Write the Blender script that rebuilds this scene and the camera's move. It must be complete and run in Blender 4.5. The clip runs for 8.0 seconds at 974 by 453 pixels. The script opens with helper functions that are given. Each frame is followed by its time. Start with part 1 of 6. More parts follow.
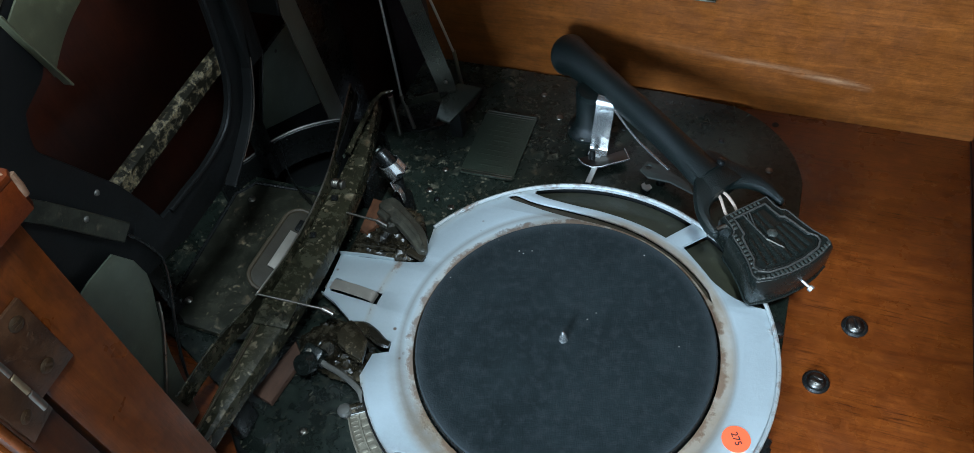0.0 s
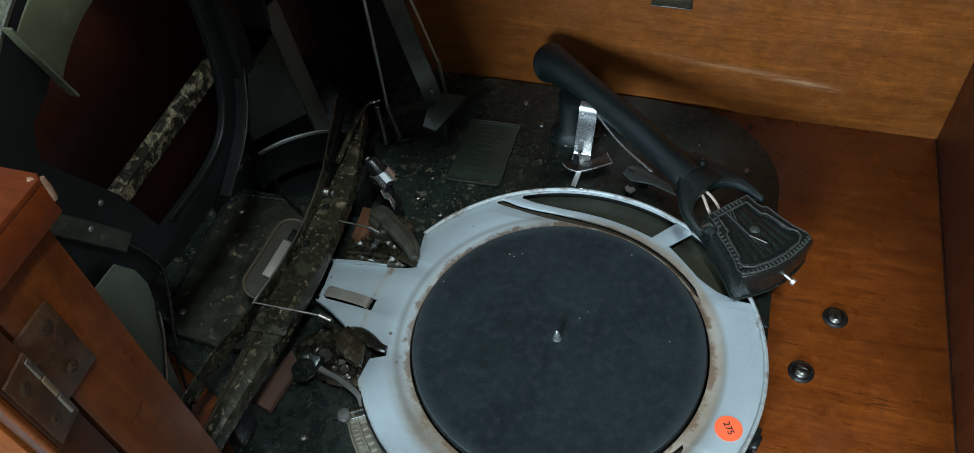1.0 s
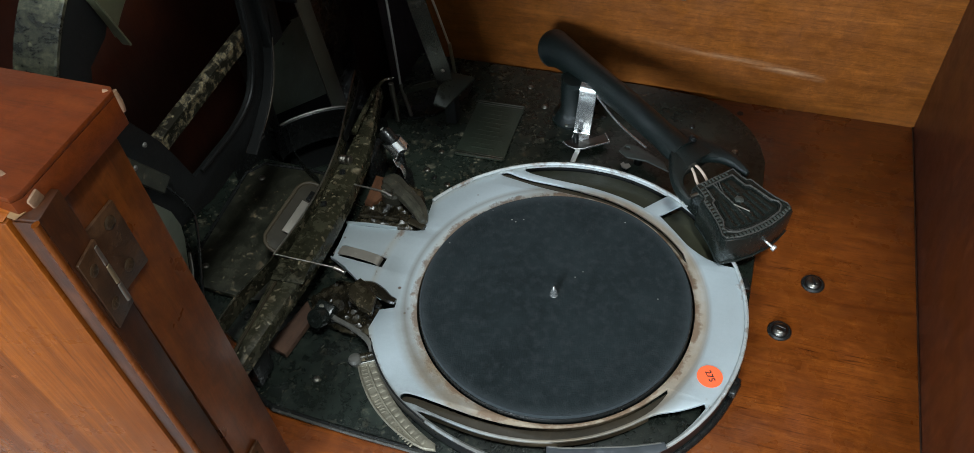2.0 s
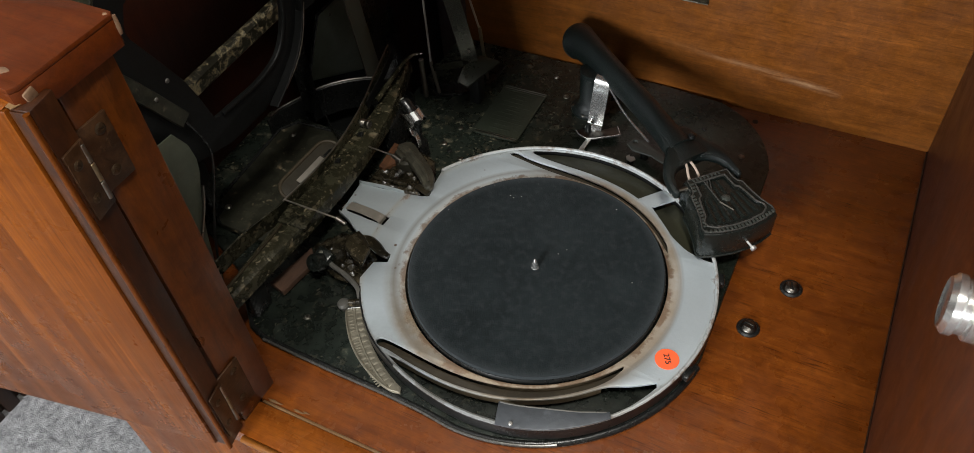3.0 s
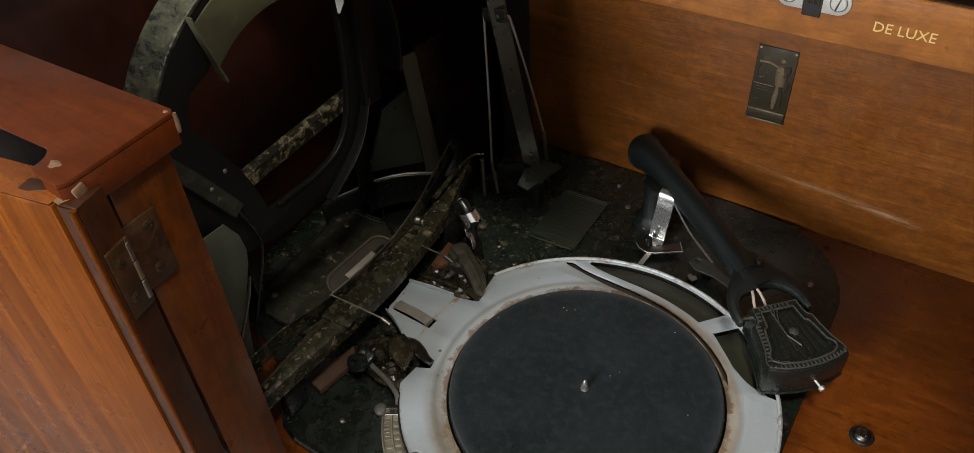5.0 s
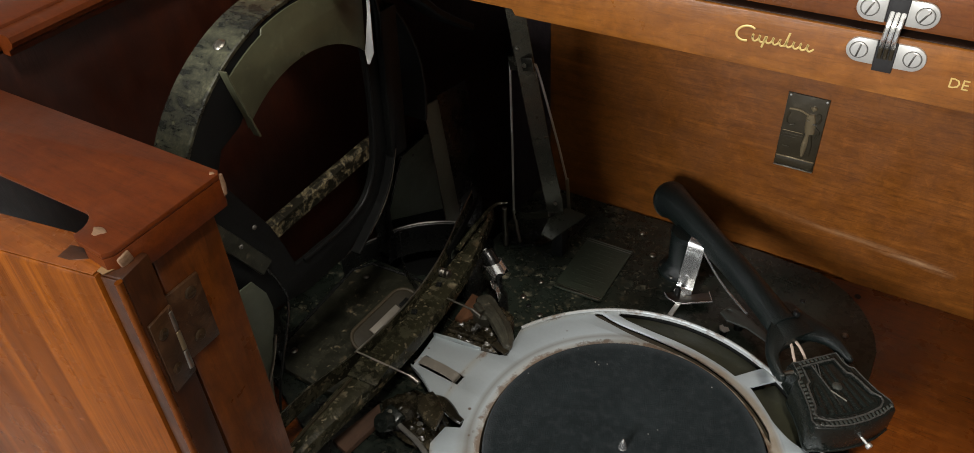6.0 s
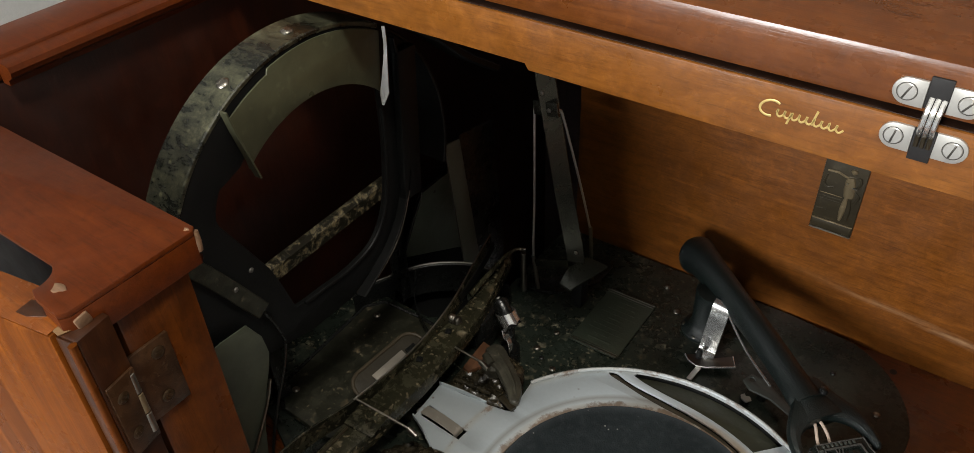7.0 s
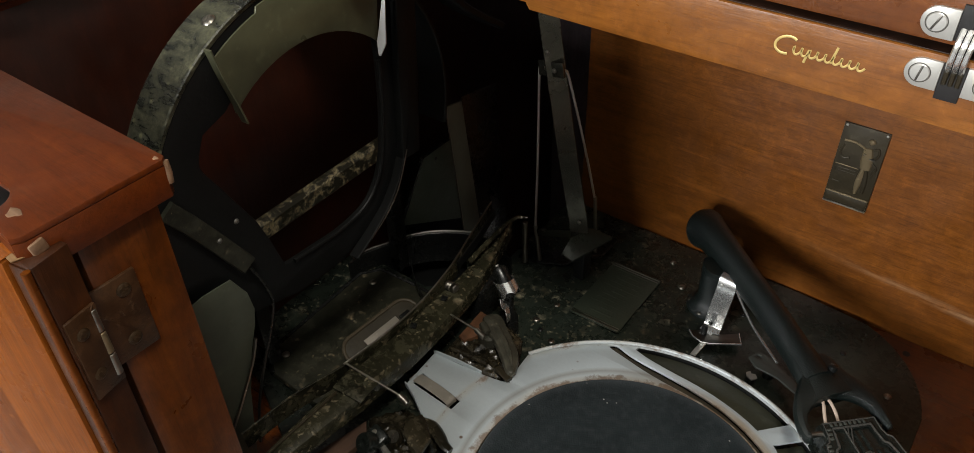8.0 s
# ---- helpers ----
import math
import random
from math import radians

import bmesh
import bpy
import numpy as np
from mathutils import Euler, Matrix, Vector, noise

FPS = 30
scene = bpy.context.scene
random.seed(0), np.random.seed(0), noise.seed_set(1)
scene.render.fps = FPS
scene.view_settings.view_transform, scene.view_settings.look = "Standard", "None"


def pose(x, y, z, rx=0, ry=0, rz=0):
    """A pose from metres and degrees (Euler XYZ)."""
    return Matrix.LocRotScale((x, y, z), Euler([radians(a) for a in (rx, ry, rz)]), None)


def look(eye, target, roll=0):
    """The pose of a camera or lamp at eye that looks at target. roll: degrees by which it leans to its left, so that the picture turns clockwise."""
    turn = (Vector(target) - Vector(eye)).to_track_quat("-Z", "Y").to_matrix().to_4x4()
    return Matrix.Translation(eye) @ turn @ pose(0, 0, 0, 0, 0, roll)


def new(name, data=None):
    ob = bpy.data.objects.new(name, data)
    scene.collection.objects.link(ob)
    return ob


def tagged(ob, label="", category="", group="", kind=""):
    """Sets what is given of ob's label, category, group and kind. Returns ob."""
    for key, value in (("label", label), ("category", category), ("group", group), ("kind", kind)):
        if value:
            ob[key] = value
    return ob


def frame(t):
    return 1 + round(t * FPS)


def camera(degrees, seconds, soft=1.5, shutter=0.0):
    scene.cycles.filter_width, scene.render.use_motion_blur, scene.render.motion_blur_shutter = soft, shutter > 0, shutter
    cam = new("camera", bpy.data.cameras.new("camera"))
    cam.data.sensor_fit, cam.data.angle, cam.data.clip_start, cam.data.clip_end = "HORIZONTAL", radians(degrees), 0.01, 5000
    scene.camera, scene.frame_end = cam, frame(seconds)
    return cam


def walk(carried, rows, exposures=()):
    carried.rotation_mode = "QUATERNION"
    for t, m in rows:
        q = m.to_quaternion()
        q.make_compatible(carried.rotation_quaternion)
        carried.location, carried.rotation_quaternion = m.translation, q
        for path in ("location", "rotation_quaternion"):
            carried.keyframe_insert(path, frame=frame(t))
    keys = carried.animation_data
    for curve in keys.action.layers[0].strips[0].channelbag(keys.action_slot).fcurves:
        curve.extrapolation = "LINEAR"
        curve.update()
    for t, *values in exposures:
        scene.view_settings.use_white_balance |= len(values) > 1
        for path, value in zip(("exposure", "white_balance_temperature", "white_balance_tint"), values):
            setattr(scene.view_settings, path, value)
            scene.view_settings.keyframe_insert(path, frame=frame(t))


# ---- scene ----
cam = camera(61.4, 8.0, 0.8)
PATH = [
    (0, (0.092, -0.287, 0.535), (-0.453, 0.846, -1.02), -8.7),
    (0.5, (0.089, -0.303, 0.537), (-0.409, 0.857, -1.014), -7.6),
    (1, (0.078, -0.307, 0.542), (-0.393, 0.879, -0.998), -7.0),
    (1.5, (0.065, -0.335, 0.546), (-0.376, 0.883, -0.978), -5.8),
    (2, (0.096, -0.369, 0.552), (-0.388, 0.848, -0.959), -5.6),
    (2.2, (0.114, -0.376, 0.554), (-0.4, 0.83, -0.957), -5.3),
    (3.3, (0.194, -0.388, 0.558), (-0.532, 0.751, -0.917), -5.8),
    (3.5, (0.194, -0.386, 0.556), (-0.555, 0.748, -0.911), -5.9),
    (4, (0.201, -0.374, 0.554), (-0.606, 0.76, -0.883), -5.8),
    (4.5, (0.187, -0.355, 0.557), (-0.655, 0.806, -0.836), -5.3),
    (4.7, (0.179, -0.357, 0.556), (-0.667, 0.83, -0.814), -4.7),
    (5.8, (0.132, -0.359, 0.555), (-0.705, 0.924, -0.732), -3.8),
    (6, (0.125, -0.358, 0.555), (-0.721, 0.932, -0.719), -3.6),
    (6.5, (0.115, -0.339, 0.561), (-0.773, 0.944, -0.692), -2.8),
    (7, (0.125, -0.313, 0.557), (-0.823, 0.94, -0.681), -2.6),
    (7.5, (0.128, -0.307, 0.541), (-0.84, 0.929, -0.699), -2.1),
    (8, (0.128, -0.304, 0.524), (-0.833, 0.924, -0.729), -1.7),
]
EXPOSURES = [(0.0, 0.66, 4880, -3), (1.0, 0.3, 5150, -5), (1.5, 0.25, 5400, -4), (2.0, 0.47, 5600, 0), (3.5, 0.05, 6600, 10), (4.5, -0.06, 6600, 10), (6.0, 0.1, 6600, 9), (8.0, 0.1, 6600, 8)]
walk(cam, [(t, look(eye, target, roll)) for t, eye, target, roll in PATH], EXPOSURES)

# ---- world and light ----
world = bpy.data.worlds.new("world")
scene.world = world
world.use_nodes = True
wn = world.node_tree.nodes
sky = wn.new("ShaderNodeTexSky")
sky.sky_type, sky.sun_disc = "NISHITA", False
sky.sun_elevation, sky.sun_rotation = radians(35), radians(160)
wn["Background"].inputs["Strength"].default_value = 0.08
world.node_tree.links.new(sky.outputs[0], wn["Background"].inputs["Color"])


def area_lamp(name, eye, target, size, size_y, watts, colour):
    data = bpy.data.lights.new(name, "AREA")
    data.shape, data.size, data.size_y, data.energy, data.color = "RECTANGLE", size, size_y, watts, colour
    ob = new(name, data)
    ob.matrix_world = look(eye, target)
    return ob


# daylight from the shop window, in front of the cabinet and a little to its left
area_lamp("window_light", (-0.40, -2.75, 1.04), (0.0, 0.0, 0.0), 0.80, 0.75, 92, (0.97, 0.98, 1.0))
# ceiling lamp close above the open cabinet
area_lamp("ceiling_lamp_light", (0.36, -0.50, 1.72), (0.05, 0.0, 0.0), 0.26, 0.26, 18, (1.0, 0.95, 0.87))

# ---- building helpers ----
ORIGIN = {}


def thing(name, at, label, category, group="", kind=""):
    """A top-level empty at a thing's base."""
    ob = new(name)
    ob.empty_display_size = 0.01
    ob.location = at
    ORIGIN[ob.name] = Vector(at)
    return tagged(ob, label, category, group, kind)


def finish(bm, sharp=35):
    bmesh.ops.recalc_face_normals(bm, faces=bm.faces[:])
    for f in bm.faces:
        f.smooth = True
    for e in bm.edges:
        if len(e.link_faces) == 2 and e.calc_face_angle(0) > radians(sharp):
            e.smooth = False


def part(name, bm, material, parent=None, label="", sharp=35):
    """Links a bmesh, given in world metres, as one mesh object under a thing or part."""
    finish(bm, sharp)
    o = ORIGIN[parent.name] if parent else Vector()
    bmesh.ops.translate(bm, verts=bm.verts[:], vec=-o)
    me = bpy.data.meshes.new(name)
    bm.to_mesh(me)
    bm.free()
    me.materials.append(material)
    ob = new(name, me)
    ob.parent = parent
    ORIGIN[ob.name] = o
    return tagged(ob, label)


def box(c, s, bevel=0.001, rot=None, bm=None, segs=2):
    bm = bm or bmesh.new()
    m = Matrix.Translation(c) @ (rot.to_4x4() if rot else Matrix()) @ Matrix.Diagonal((*s, 1))
    vs = bmesh.ops.create_cube(bm, size=1, matrix=m)["verts"]
    if bevel:
        es = list({e for v in vs for e in v.link_edges})
        bmesh.ops.bevel(bm, geom=es, offset=bevel, segments=segs, profile=0.5, affect="EDGES", clamp_overlap=True)
    return bm


def span(x0, x1, y0, y1, z0, z1, bevel=0.001, bm=None):
    return box(((x0 + x1) / 2, (y0 + y1) / 2, (z0 + z1) / 2), (x1 - x0, y1 - y0, z1 - z0), bevel, None, bm)


def basis(axis):
    return Vector(axis).normalized().to_track_quat("Z", "Y").to_matrix().to_4x4()


def lathe(prof, at=(0, 0, 0), axis=(0, 0, 1), segs=40, bm=None):
    """Turns a profile of (radius, height) round an axis."""
    bm = bm or bmesh.new()
    m = Matrix.Translation(at) @ basis(axis)
    rings = []
    for r, h in prof:
        if r < 1e-6:
            rings.append([bm.verts.new(m @ Vector((0, 0, h)))])
        else:
            rings.append([bm.verts.new(m @ Vector((r * math.cos(a), r * math.sin(a), h))) for a in np.linspace(0, 2 * math.pi, segs, endpoint=False)])
    for a, b in zip(rings, rings[1:]):
        for i in range(segs):
            j = (i + 1) % segs
            vs = [a[i % len(a)], a[j % len(a)], b[j % len(b)], b[i % len(b)]]
            vs = list(dict.fromkeys(vs))
            if len(vs) > 2:
                bm.faces.new(vs)
    for ring, flip in ((rings[0], True), (rings[-1], False)):
        if len(ring) > 2:
            bm.faces.new(ring[::-1] if flip else ring)
    return bm


def rod(p0, p1, r, r1=None, segs=16, bm=None, soft=0.15):
    """A round bar with softened ends."""
    p0, p1 = Vector(p0), Vector(p1)
    r1, d = r if r1 is None else r1, (p1 - p0).length
    s = min(soft * min(r, r1), d / 3)
    return lathe([(r - s, 0), (r, s), (r1, d - s), (r1 - s, d)], p0, p1 - p0, segs, bm)


def spline(pts, n=8, closed=False):
    """A smooth curve through points."""
    pts = [Vector(p) for p in pts]
    k, out = len(pts), []
    for i in range(k if closed else k - 1):
        if closed:
            a, b, c, d = (pts[(i + j) % k] for j in (-1, 0, 1, 2))
        else:
            b, c = pts[i], pts[i + 1]
            a, d = (pts[i - 1] if i else b * 2 - c), (pts[i + 2] if i + 2 < k else c * 2 - b)
        for s in range(n):
            t = s / n
            out.append(0.5 * (2 * b + (c - a) * t + (2 * a - 5 * b + 4 * c - d) * t * t + (3 * b - a - 3 * c + d) * t ** 3))
    if not closed:
        out.append(pts[-1])
    return out


def sweep(pts, prof, up=(0, 0, 1), scales=None, bm=None, caps=True):
    """Carries a closed profile of (side, up) along a line of points."""
    bm = bm or bmesh.new()
    pts, up, rings = [Vector(p) for p in pts], Vector(up), []
    for i, p in enumerate(pts):
        t = (pts[min(i + 1, len(pts) - 1)] - pts[max(i - 1, 0)]).normalized()
        side = t.cross(up).normalized()
        top = side.cross(t).normalized()
        k = scales(i / (len(pts) - 1)) if scales else (1, 1)
        rings.append([bm.verts.new(p + side * u * k[0] + top * v * k[1]) for u, v in prof])
    n = len(prof)
    for a, b in zip(rings, rings[1:]):
        for i in range(n):
            bm.faces.new((a[i], a[(i + 1) % n], b[(i + 1) % n], b[i]))
    if caps:
        bm.faces.new(rings[0][::-1])
        bm.faces.new(rings[-1])
    return bm


def ngon(r, n=12, ry=None):
    return [(r * math.cos(a), (ry or r) * math.sin(a)) for a in np.linspace(0, 2 * math.pi, n, endpoint=False)]


def strap(w, h, b=0.0006):
    w, h = w / 2, h / 2
    return [(w - b, -h), (w, -h + b), (w, h - b), (w - b, h), (-w + b, h), (-w, h - b), (-w, -h + b), (-w + b, -h)]


def flat(outlines, thick, bevel=0.0006, m=None):
    """A plate with rounded edges from closed 2D outlines (inner ones are holes), its middle in the plane of m."""
    cu = bpy.data.curves.new("outline", "CURVE")
    cu.dimensions, cu.fill_mode = "2D", "BOTH"
    cu.extrude, cu.bevel_depth, cu.bevel_resolution, cu.offset = thick / 2 - bevel, bevel, 1, -bevel
    for pts in outlines:
        s = cu.splines.new("POLY")
        s.points.add(len(pts) - 1)
        for q, p in zip(s.points, pts):
            q.co = (p[0], p[1], 0, 1)
        s.use_cyclic_u = True
    ob = new("outline", cu)
    me = bpy.data.meshes.new_from_object(ob.evaluated_get(bpy.context.evaluated_depsgraph_get()))
    bm = bmesh.new()
    bm.from_mesh(me)
    bpy.data.objects.remove(ob)
    bpy.data.curves.remove(cu)
    bpy.data.meshes.remove(me)
    bmesh.ops.remove_doubles(bm, verts=bm.verts[:], dist=1e-6)
    if m is not None:
        bmesh.ops.transform(bm, matrix=m, verts=bm.verts[:])
    return bm


def arc(cx, cy, r, a0, a1, n=24):
    return [(cx + r * math.cos(radians(a)), cy + r * math.sin(radians(a))) for a in np.linspace(a0, a1, n)]


def round_rect(w, h, r, n=6):
    pts = []
    for sx, sy, a in ((1, 1, 0), (-1, 1, 90), (-1, -1, 180), (1, -1, 270)):
        pts += arc(sx * (w / 2 - r), sy * (h / 2 - r), r, a, a + 90, n)
    return pts


def lettering(text, size, m, depth=0.0003):
    cu = bpy.data.curves.new("text", "FONT")
    cu.body, cu.size, cu.extrude, cu.align_x, cu.align_y, cu.resolution_u = text, size, depth, "CENTER", "CENTER", 2
    ob = new("text", cu)
    me = bpy.data.meshes.new_from_object(ob.evaluated_get(bpy.context.evaluated_depsgraph_get()))
    bm = bmesh.new()
    bm.from_mesh(me)
    bpy.data.objects.remove(ob)
    bpy.data.curves.remove(cu)
    bpy.data.meshes.remove(me)
    bmesh.ops.transform(bm, matrix=m, verts=bm.verts[:])
    return bm


def plane_yz(x):
    """A drawing plane with its axes along y and z, at x."""
    return Matrix(((0, 0, 1, x), (1, 0, 0, 0), (0, 1, 0, 0), (0, 0, 0, 1)))


def plane_xz(y):
    return Matrix(((1, 0, 0, 0), (0, 0, -1, y), (0, 1, 0, 0), (0, 0, 0, 1)))


def screw_head(at, axis, r, h, slot=0.0, bm=None):
    """A domed screw head with its slot cut in."""
    m = Matrix.Translation(at) @ basis(axis)
    bm = lathe([(r, 0), (r, h * 0.25), (r * 0.86, h * 0.7), (r * 0.6, h * 0.95), (r * 0.55, h), (0, h)], at, axis, 24, bm)
    for k in (-1, 1):
        q = m @ pose(0, 0, 0, 0, 0, slot)
        box(q @ Vector((k * r * 0.3, 0, h)), (r * 0.42, r * 1.1, h * 0.3), r * 0.08, q.to_3x3(), bm)
    return bm

# ---- materials ----
class Nodes:
    """Short hand for a node material."""

    def __init__(self, name):
        self.m = bpy.data.materials.new(name)
        self.m.use_nodes = True
        self.t = self.m.node_tree
        self.b = self.t.nodes["Principled BSDF"]

    def add(self, kind, **values):
        n = self.t.nodes.new("ShaderNode" + kind)
        for k, v in values.items():
            n.inputs[k.replace("_", " ")].default_value = v
        return n

    def link(self, a, b):
        self.t.links.new(a, b)

    def coords(self, scale=(1, 1, 1), turn=(0, 0, 0)):
        mp = self.add("Mapping", Scale=scale, Rotation=[radians(a) for a in turn])
        self.link(self.add("TexCoord").outputs["Object"], mp.inputs["Vector"])
        return mp.outputs[0]

    def noise(self, vec, scale, detail=4, rough=0.55, distortion=0.0):
        n = self.add("TexNoise", Scale=scale, Detail=detail, Roughness=rough, Distortion=distortion)
        self.link(vec, n.inputs["Vector"])
        return n.outputs["Fac"]

    def spots(self, vec, scale, random=1.0):
        n = self.add("TexVoronoi", Scale=scale, Randomness=random)
        self.link(vec, n.inputs["Vector"])
        return n.outputs["Distance"]

    def ramp(self, fac, stops):
        n = self.t.nodes.new("ShaderNodeValToRGB")
        e = n.color_ramp.elements
        while len(e) < len(stops):
            e.new(0.5)
        for k, (p, c) in zip(e, stops):
            k.position = p
            k.color = (c, c, c, 1) if isinstance(c, (int, float)) else (*c, 1)
        self.link(fac, n.inputs[0])
        return n.outputs["Color"]

    def math(self, op, a, b=0.0):
        n = self.t.nodes.new("ShaderNodeMath")
        n.operation = op
        for i, v in enumerate((a, b)):
            if isinstance(v, (int, float)):
                n.inputs[i].default_value = v
            else:
                self.link(v, n.inputs[i])
        return n.outputs[0]

    def mix(self, fac, a, b, mode="MIX"):
        n = self.t.nodes.new("ShaderNodeMix")
        n.data_type, n.blend_type = "RGBA", mode
        for i, v in ((0, fac), (6, a), (7, b)):
            if isinstance(v, (int, float)):
                n.inputs[i].default_value = v
            elif isinstance(v, tuple):
                n.inputs[i].default_value = (*v, 1)
            else:
                self.link(v, n.inputs[i])
        return n.outputs[2]

    def out(self, colour=None, rough=0.5, metal=0.0, bump=None, depth=0.001, coat=0.0, spec=None):
        for key, v in (("Base Color", colour), ("Roughness", rough), ("Metallic", metal), ("Coat Weight", coat), ("Specular IOR Level", spec)):
            if v is None:
                continue
            if isinstance(v, tuple):
                self.b.inputs[key].default_value = (*v, 1)
            elif isinstance(v, (int, float)):
                self.b.inputs[key].default_value = v
            else:
                self.link(v, self.b.inputs[key])
        self.b.inputs["Coat Roughness"].default_value = 0.25
        if bump is not None:
            n = self.add("Bump", Strength=1.0, Distance=depth)
            self.link(bump, n.inputs["Height"])
            self.link(n.outputs[0], self.b.inputs["Normal"])
        return self.m


def wood(name, dark, mid, light, axis="X", rough=0.36, coat=0.15, wear=0.5, spec=0.4, pale_streak=False, stain=0.25, straight=False, ticks=0.0):
    """Varnished veneer with its grain along one axis."""
    dark, mid, light = ((r, g * 0.85, b * 0.50) for r, g, b in (dark, mid, light))
    n = Nodes(name)
    s = {"X": (7, 75, 75), "Y": (75, 7, 75), "Z": (75, 75, 7)}[axis]
    if straight:
        s = tuple(110 if a > 10 else 2.5 for a in s)
    v = n.coords(s)
    w = n.coords((1, 1, 1))
    figure = n.noise(v, 1.0, 6, 0.65, 0.3 if straight else 1.6)
    pores = n.noise(n.coords([a * 8 for a in s]), 1.0, 3, 0.7)
    cloud = n.noise(w, 9, 3, 0.5)
    streak = n.noise(n.coords([a * 2.2 for a in s]), 1.0, 2, 0.5)
    flake = n.noise(n.coords([a * (4.2 if a < 10 else 1.3) for a in s]), 1.0, 5, 0.75, 0.6)
    c = n.ramp(n.math("ADD", n.math("MULTIPLY", figure, 0.62), n.math("MULTIPLY", flake, 0.38)), [(0.30, dark), (0.5, mid), (0.70, light)])
    c = n.mix(n.ramp(pores, [(0.30, 0.38), (0.46, 0.0)]), c, tuple(a * 0.35 for a in dark))
    c = n.mix(n.ramp(cloud, [(0.3, 0.45), (0.7, 0.0)]), c, tuple(a * 0.7 for a in dark))
    c = n.mix(n.ramp(streak, [(0.62, 0.0), (0.8, 0.3)]), c, tuple(min(1, a * 1.35) for a in light))
    blotch = n.noise(n.coords([2.2 if q < 10 else 5.0 for q in s]), 4.0, 5, 0.62, 0.8)
    c = n.mix(n.ramp(blotch, [(0.50, 0.0), (0.72, stain)]), c, tuple(q * 0.30 for q in dark))
    mottle = n.noise(w, 95, 5, 0.72, 0.5)
    c = n.mix(n.ramp(mottle, [(0.46, 0.0), (0.66, 0.14 if straight else 0.30)]), c, tuple(q * 0.42 for q in dark))
    c = n.mix(n.ramp(mottle, [(0.32, 0.10 if straight else 0.22), (0.44, 0.0)]), c, tuple(min(1, q * 1.25) for q in light))
    if straight:
        band = n.noise(n.coords([60 if q > 10 else 0.9 for q in s]), 1.0, 5, 0.65, 0.4)
        c = n.mix(n.ramp(band, [(0.44, 0.0), (0.60, 0.65)]), c, tuple(q * 0.62 for q in dark))
        c = n.mix(n.ramp(band, [(0.34, 0.5), (0.46, 0.0)]), c, tuple(min(1, q * 1.2) for q in light))
    if ticks:
        # short dark pore lines lying along the grain
        short = n.noise(n.coords([38 if q < 10 else 720 for q in s]), 1.0, 2, 0.5)
        where = n.noise(n.coords([9 if q < 10 else 45 for q in s]), 1.0, 3, 0.6)
        c = n.mix(n.math("MULTIPLY", n.ramp(short, [(0.56, 0.0), (0.68, ticks)]), n.ramp(where, [(0.36, 0.15), (0.62, 1.0)])), c, tuple(q * 0.22 for q in dark))
    scuff = n.noise(w, 55, 6, 0.75)
    c = n.mix(n.ramp(scuff, [(0.68, 0.0), (0.78, wear)]), c, tuple(min(1, a * 1.6 + 0.05) for a in light))
    if pale_streak:
        # one long pale streak across the panel
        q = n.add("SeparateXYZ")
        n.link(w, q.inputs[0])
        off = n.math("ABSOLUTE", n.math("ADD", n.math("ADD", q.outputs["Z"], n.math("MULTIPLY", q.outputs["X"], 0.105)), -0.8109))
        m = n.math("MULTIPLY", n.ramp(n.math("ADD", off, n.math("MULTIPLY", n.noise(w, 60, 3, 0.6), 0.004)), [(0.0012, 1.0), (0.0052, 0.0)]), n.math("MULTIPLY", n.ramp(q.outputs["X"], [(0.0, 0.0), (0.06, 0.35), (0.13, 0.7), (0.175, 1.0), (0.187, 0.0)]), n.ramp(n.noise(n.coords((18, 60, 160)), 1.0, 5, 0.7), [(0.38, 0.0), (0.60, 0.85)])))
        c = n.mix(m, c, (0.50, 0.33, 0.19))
    r = n.ramp(n.noise(w, 30, 4, 0.6), [(0.3, rough - 0.06), (0.7, rough + 0.14)])
    return n.out(c, r, 0, n.math("ADD", pores, n.math("MULTIPLY", scuff, 0.5)), 0.00012, coat, spec)


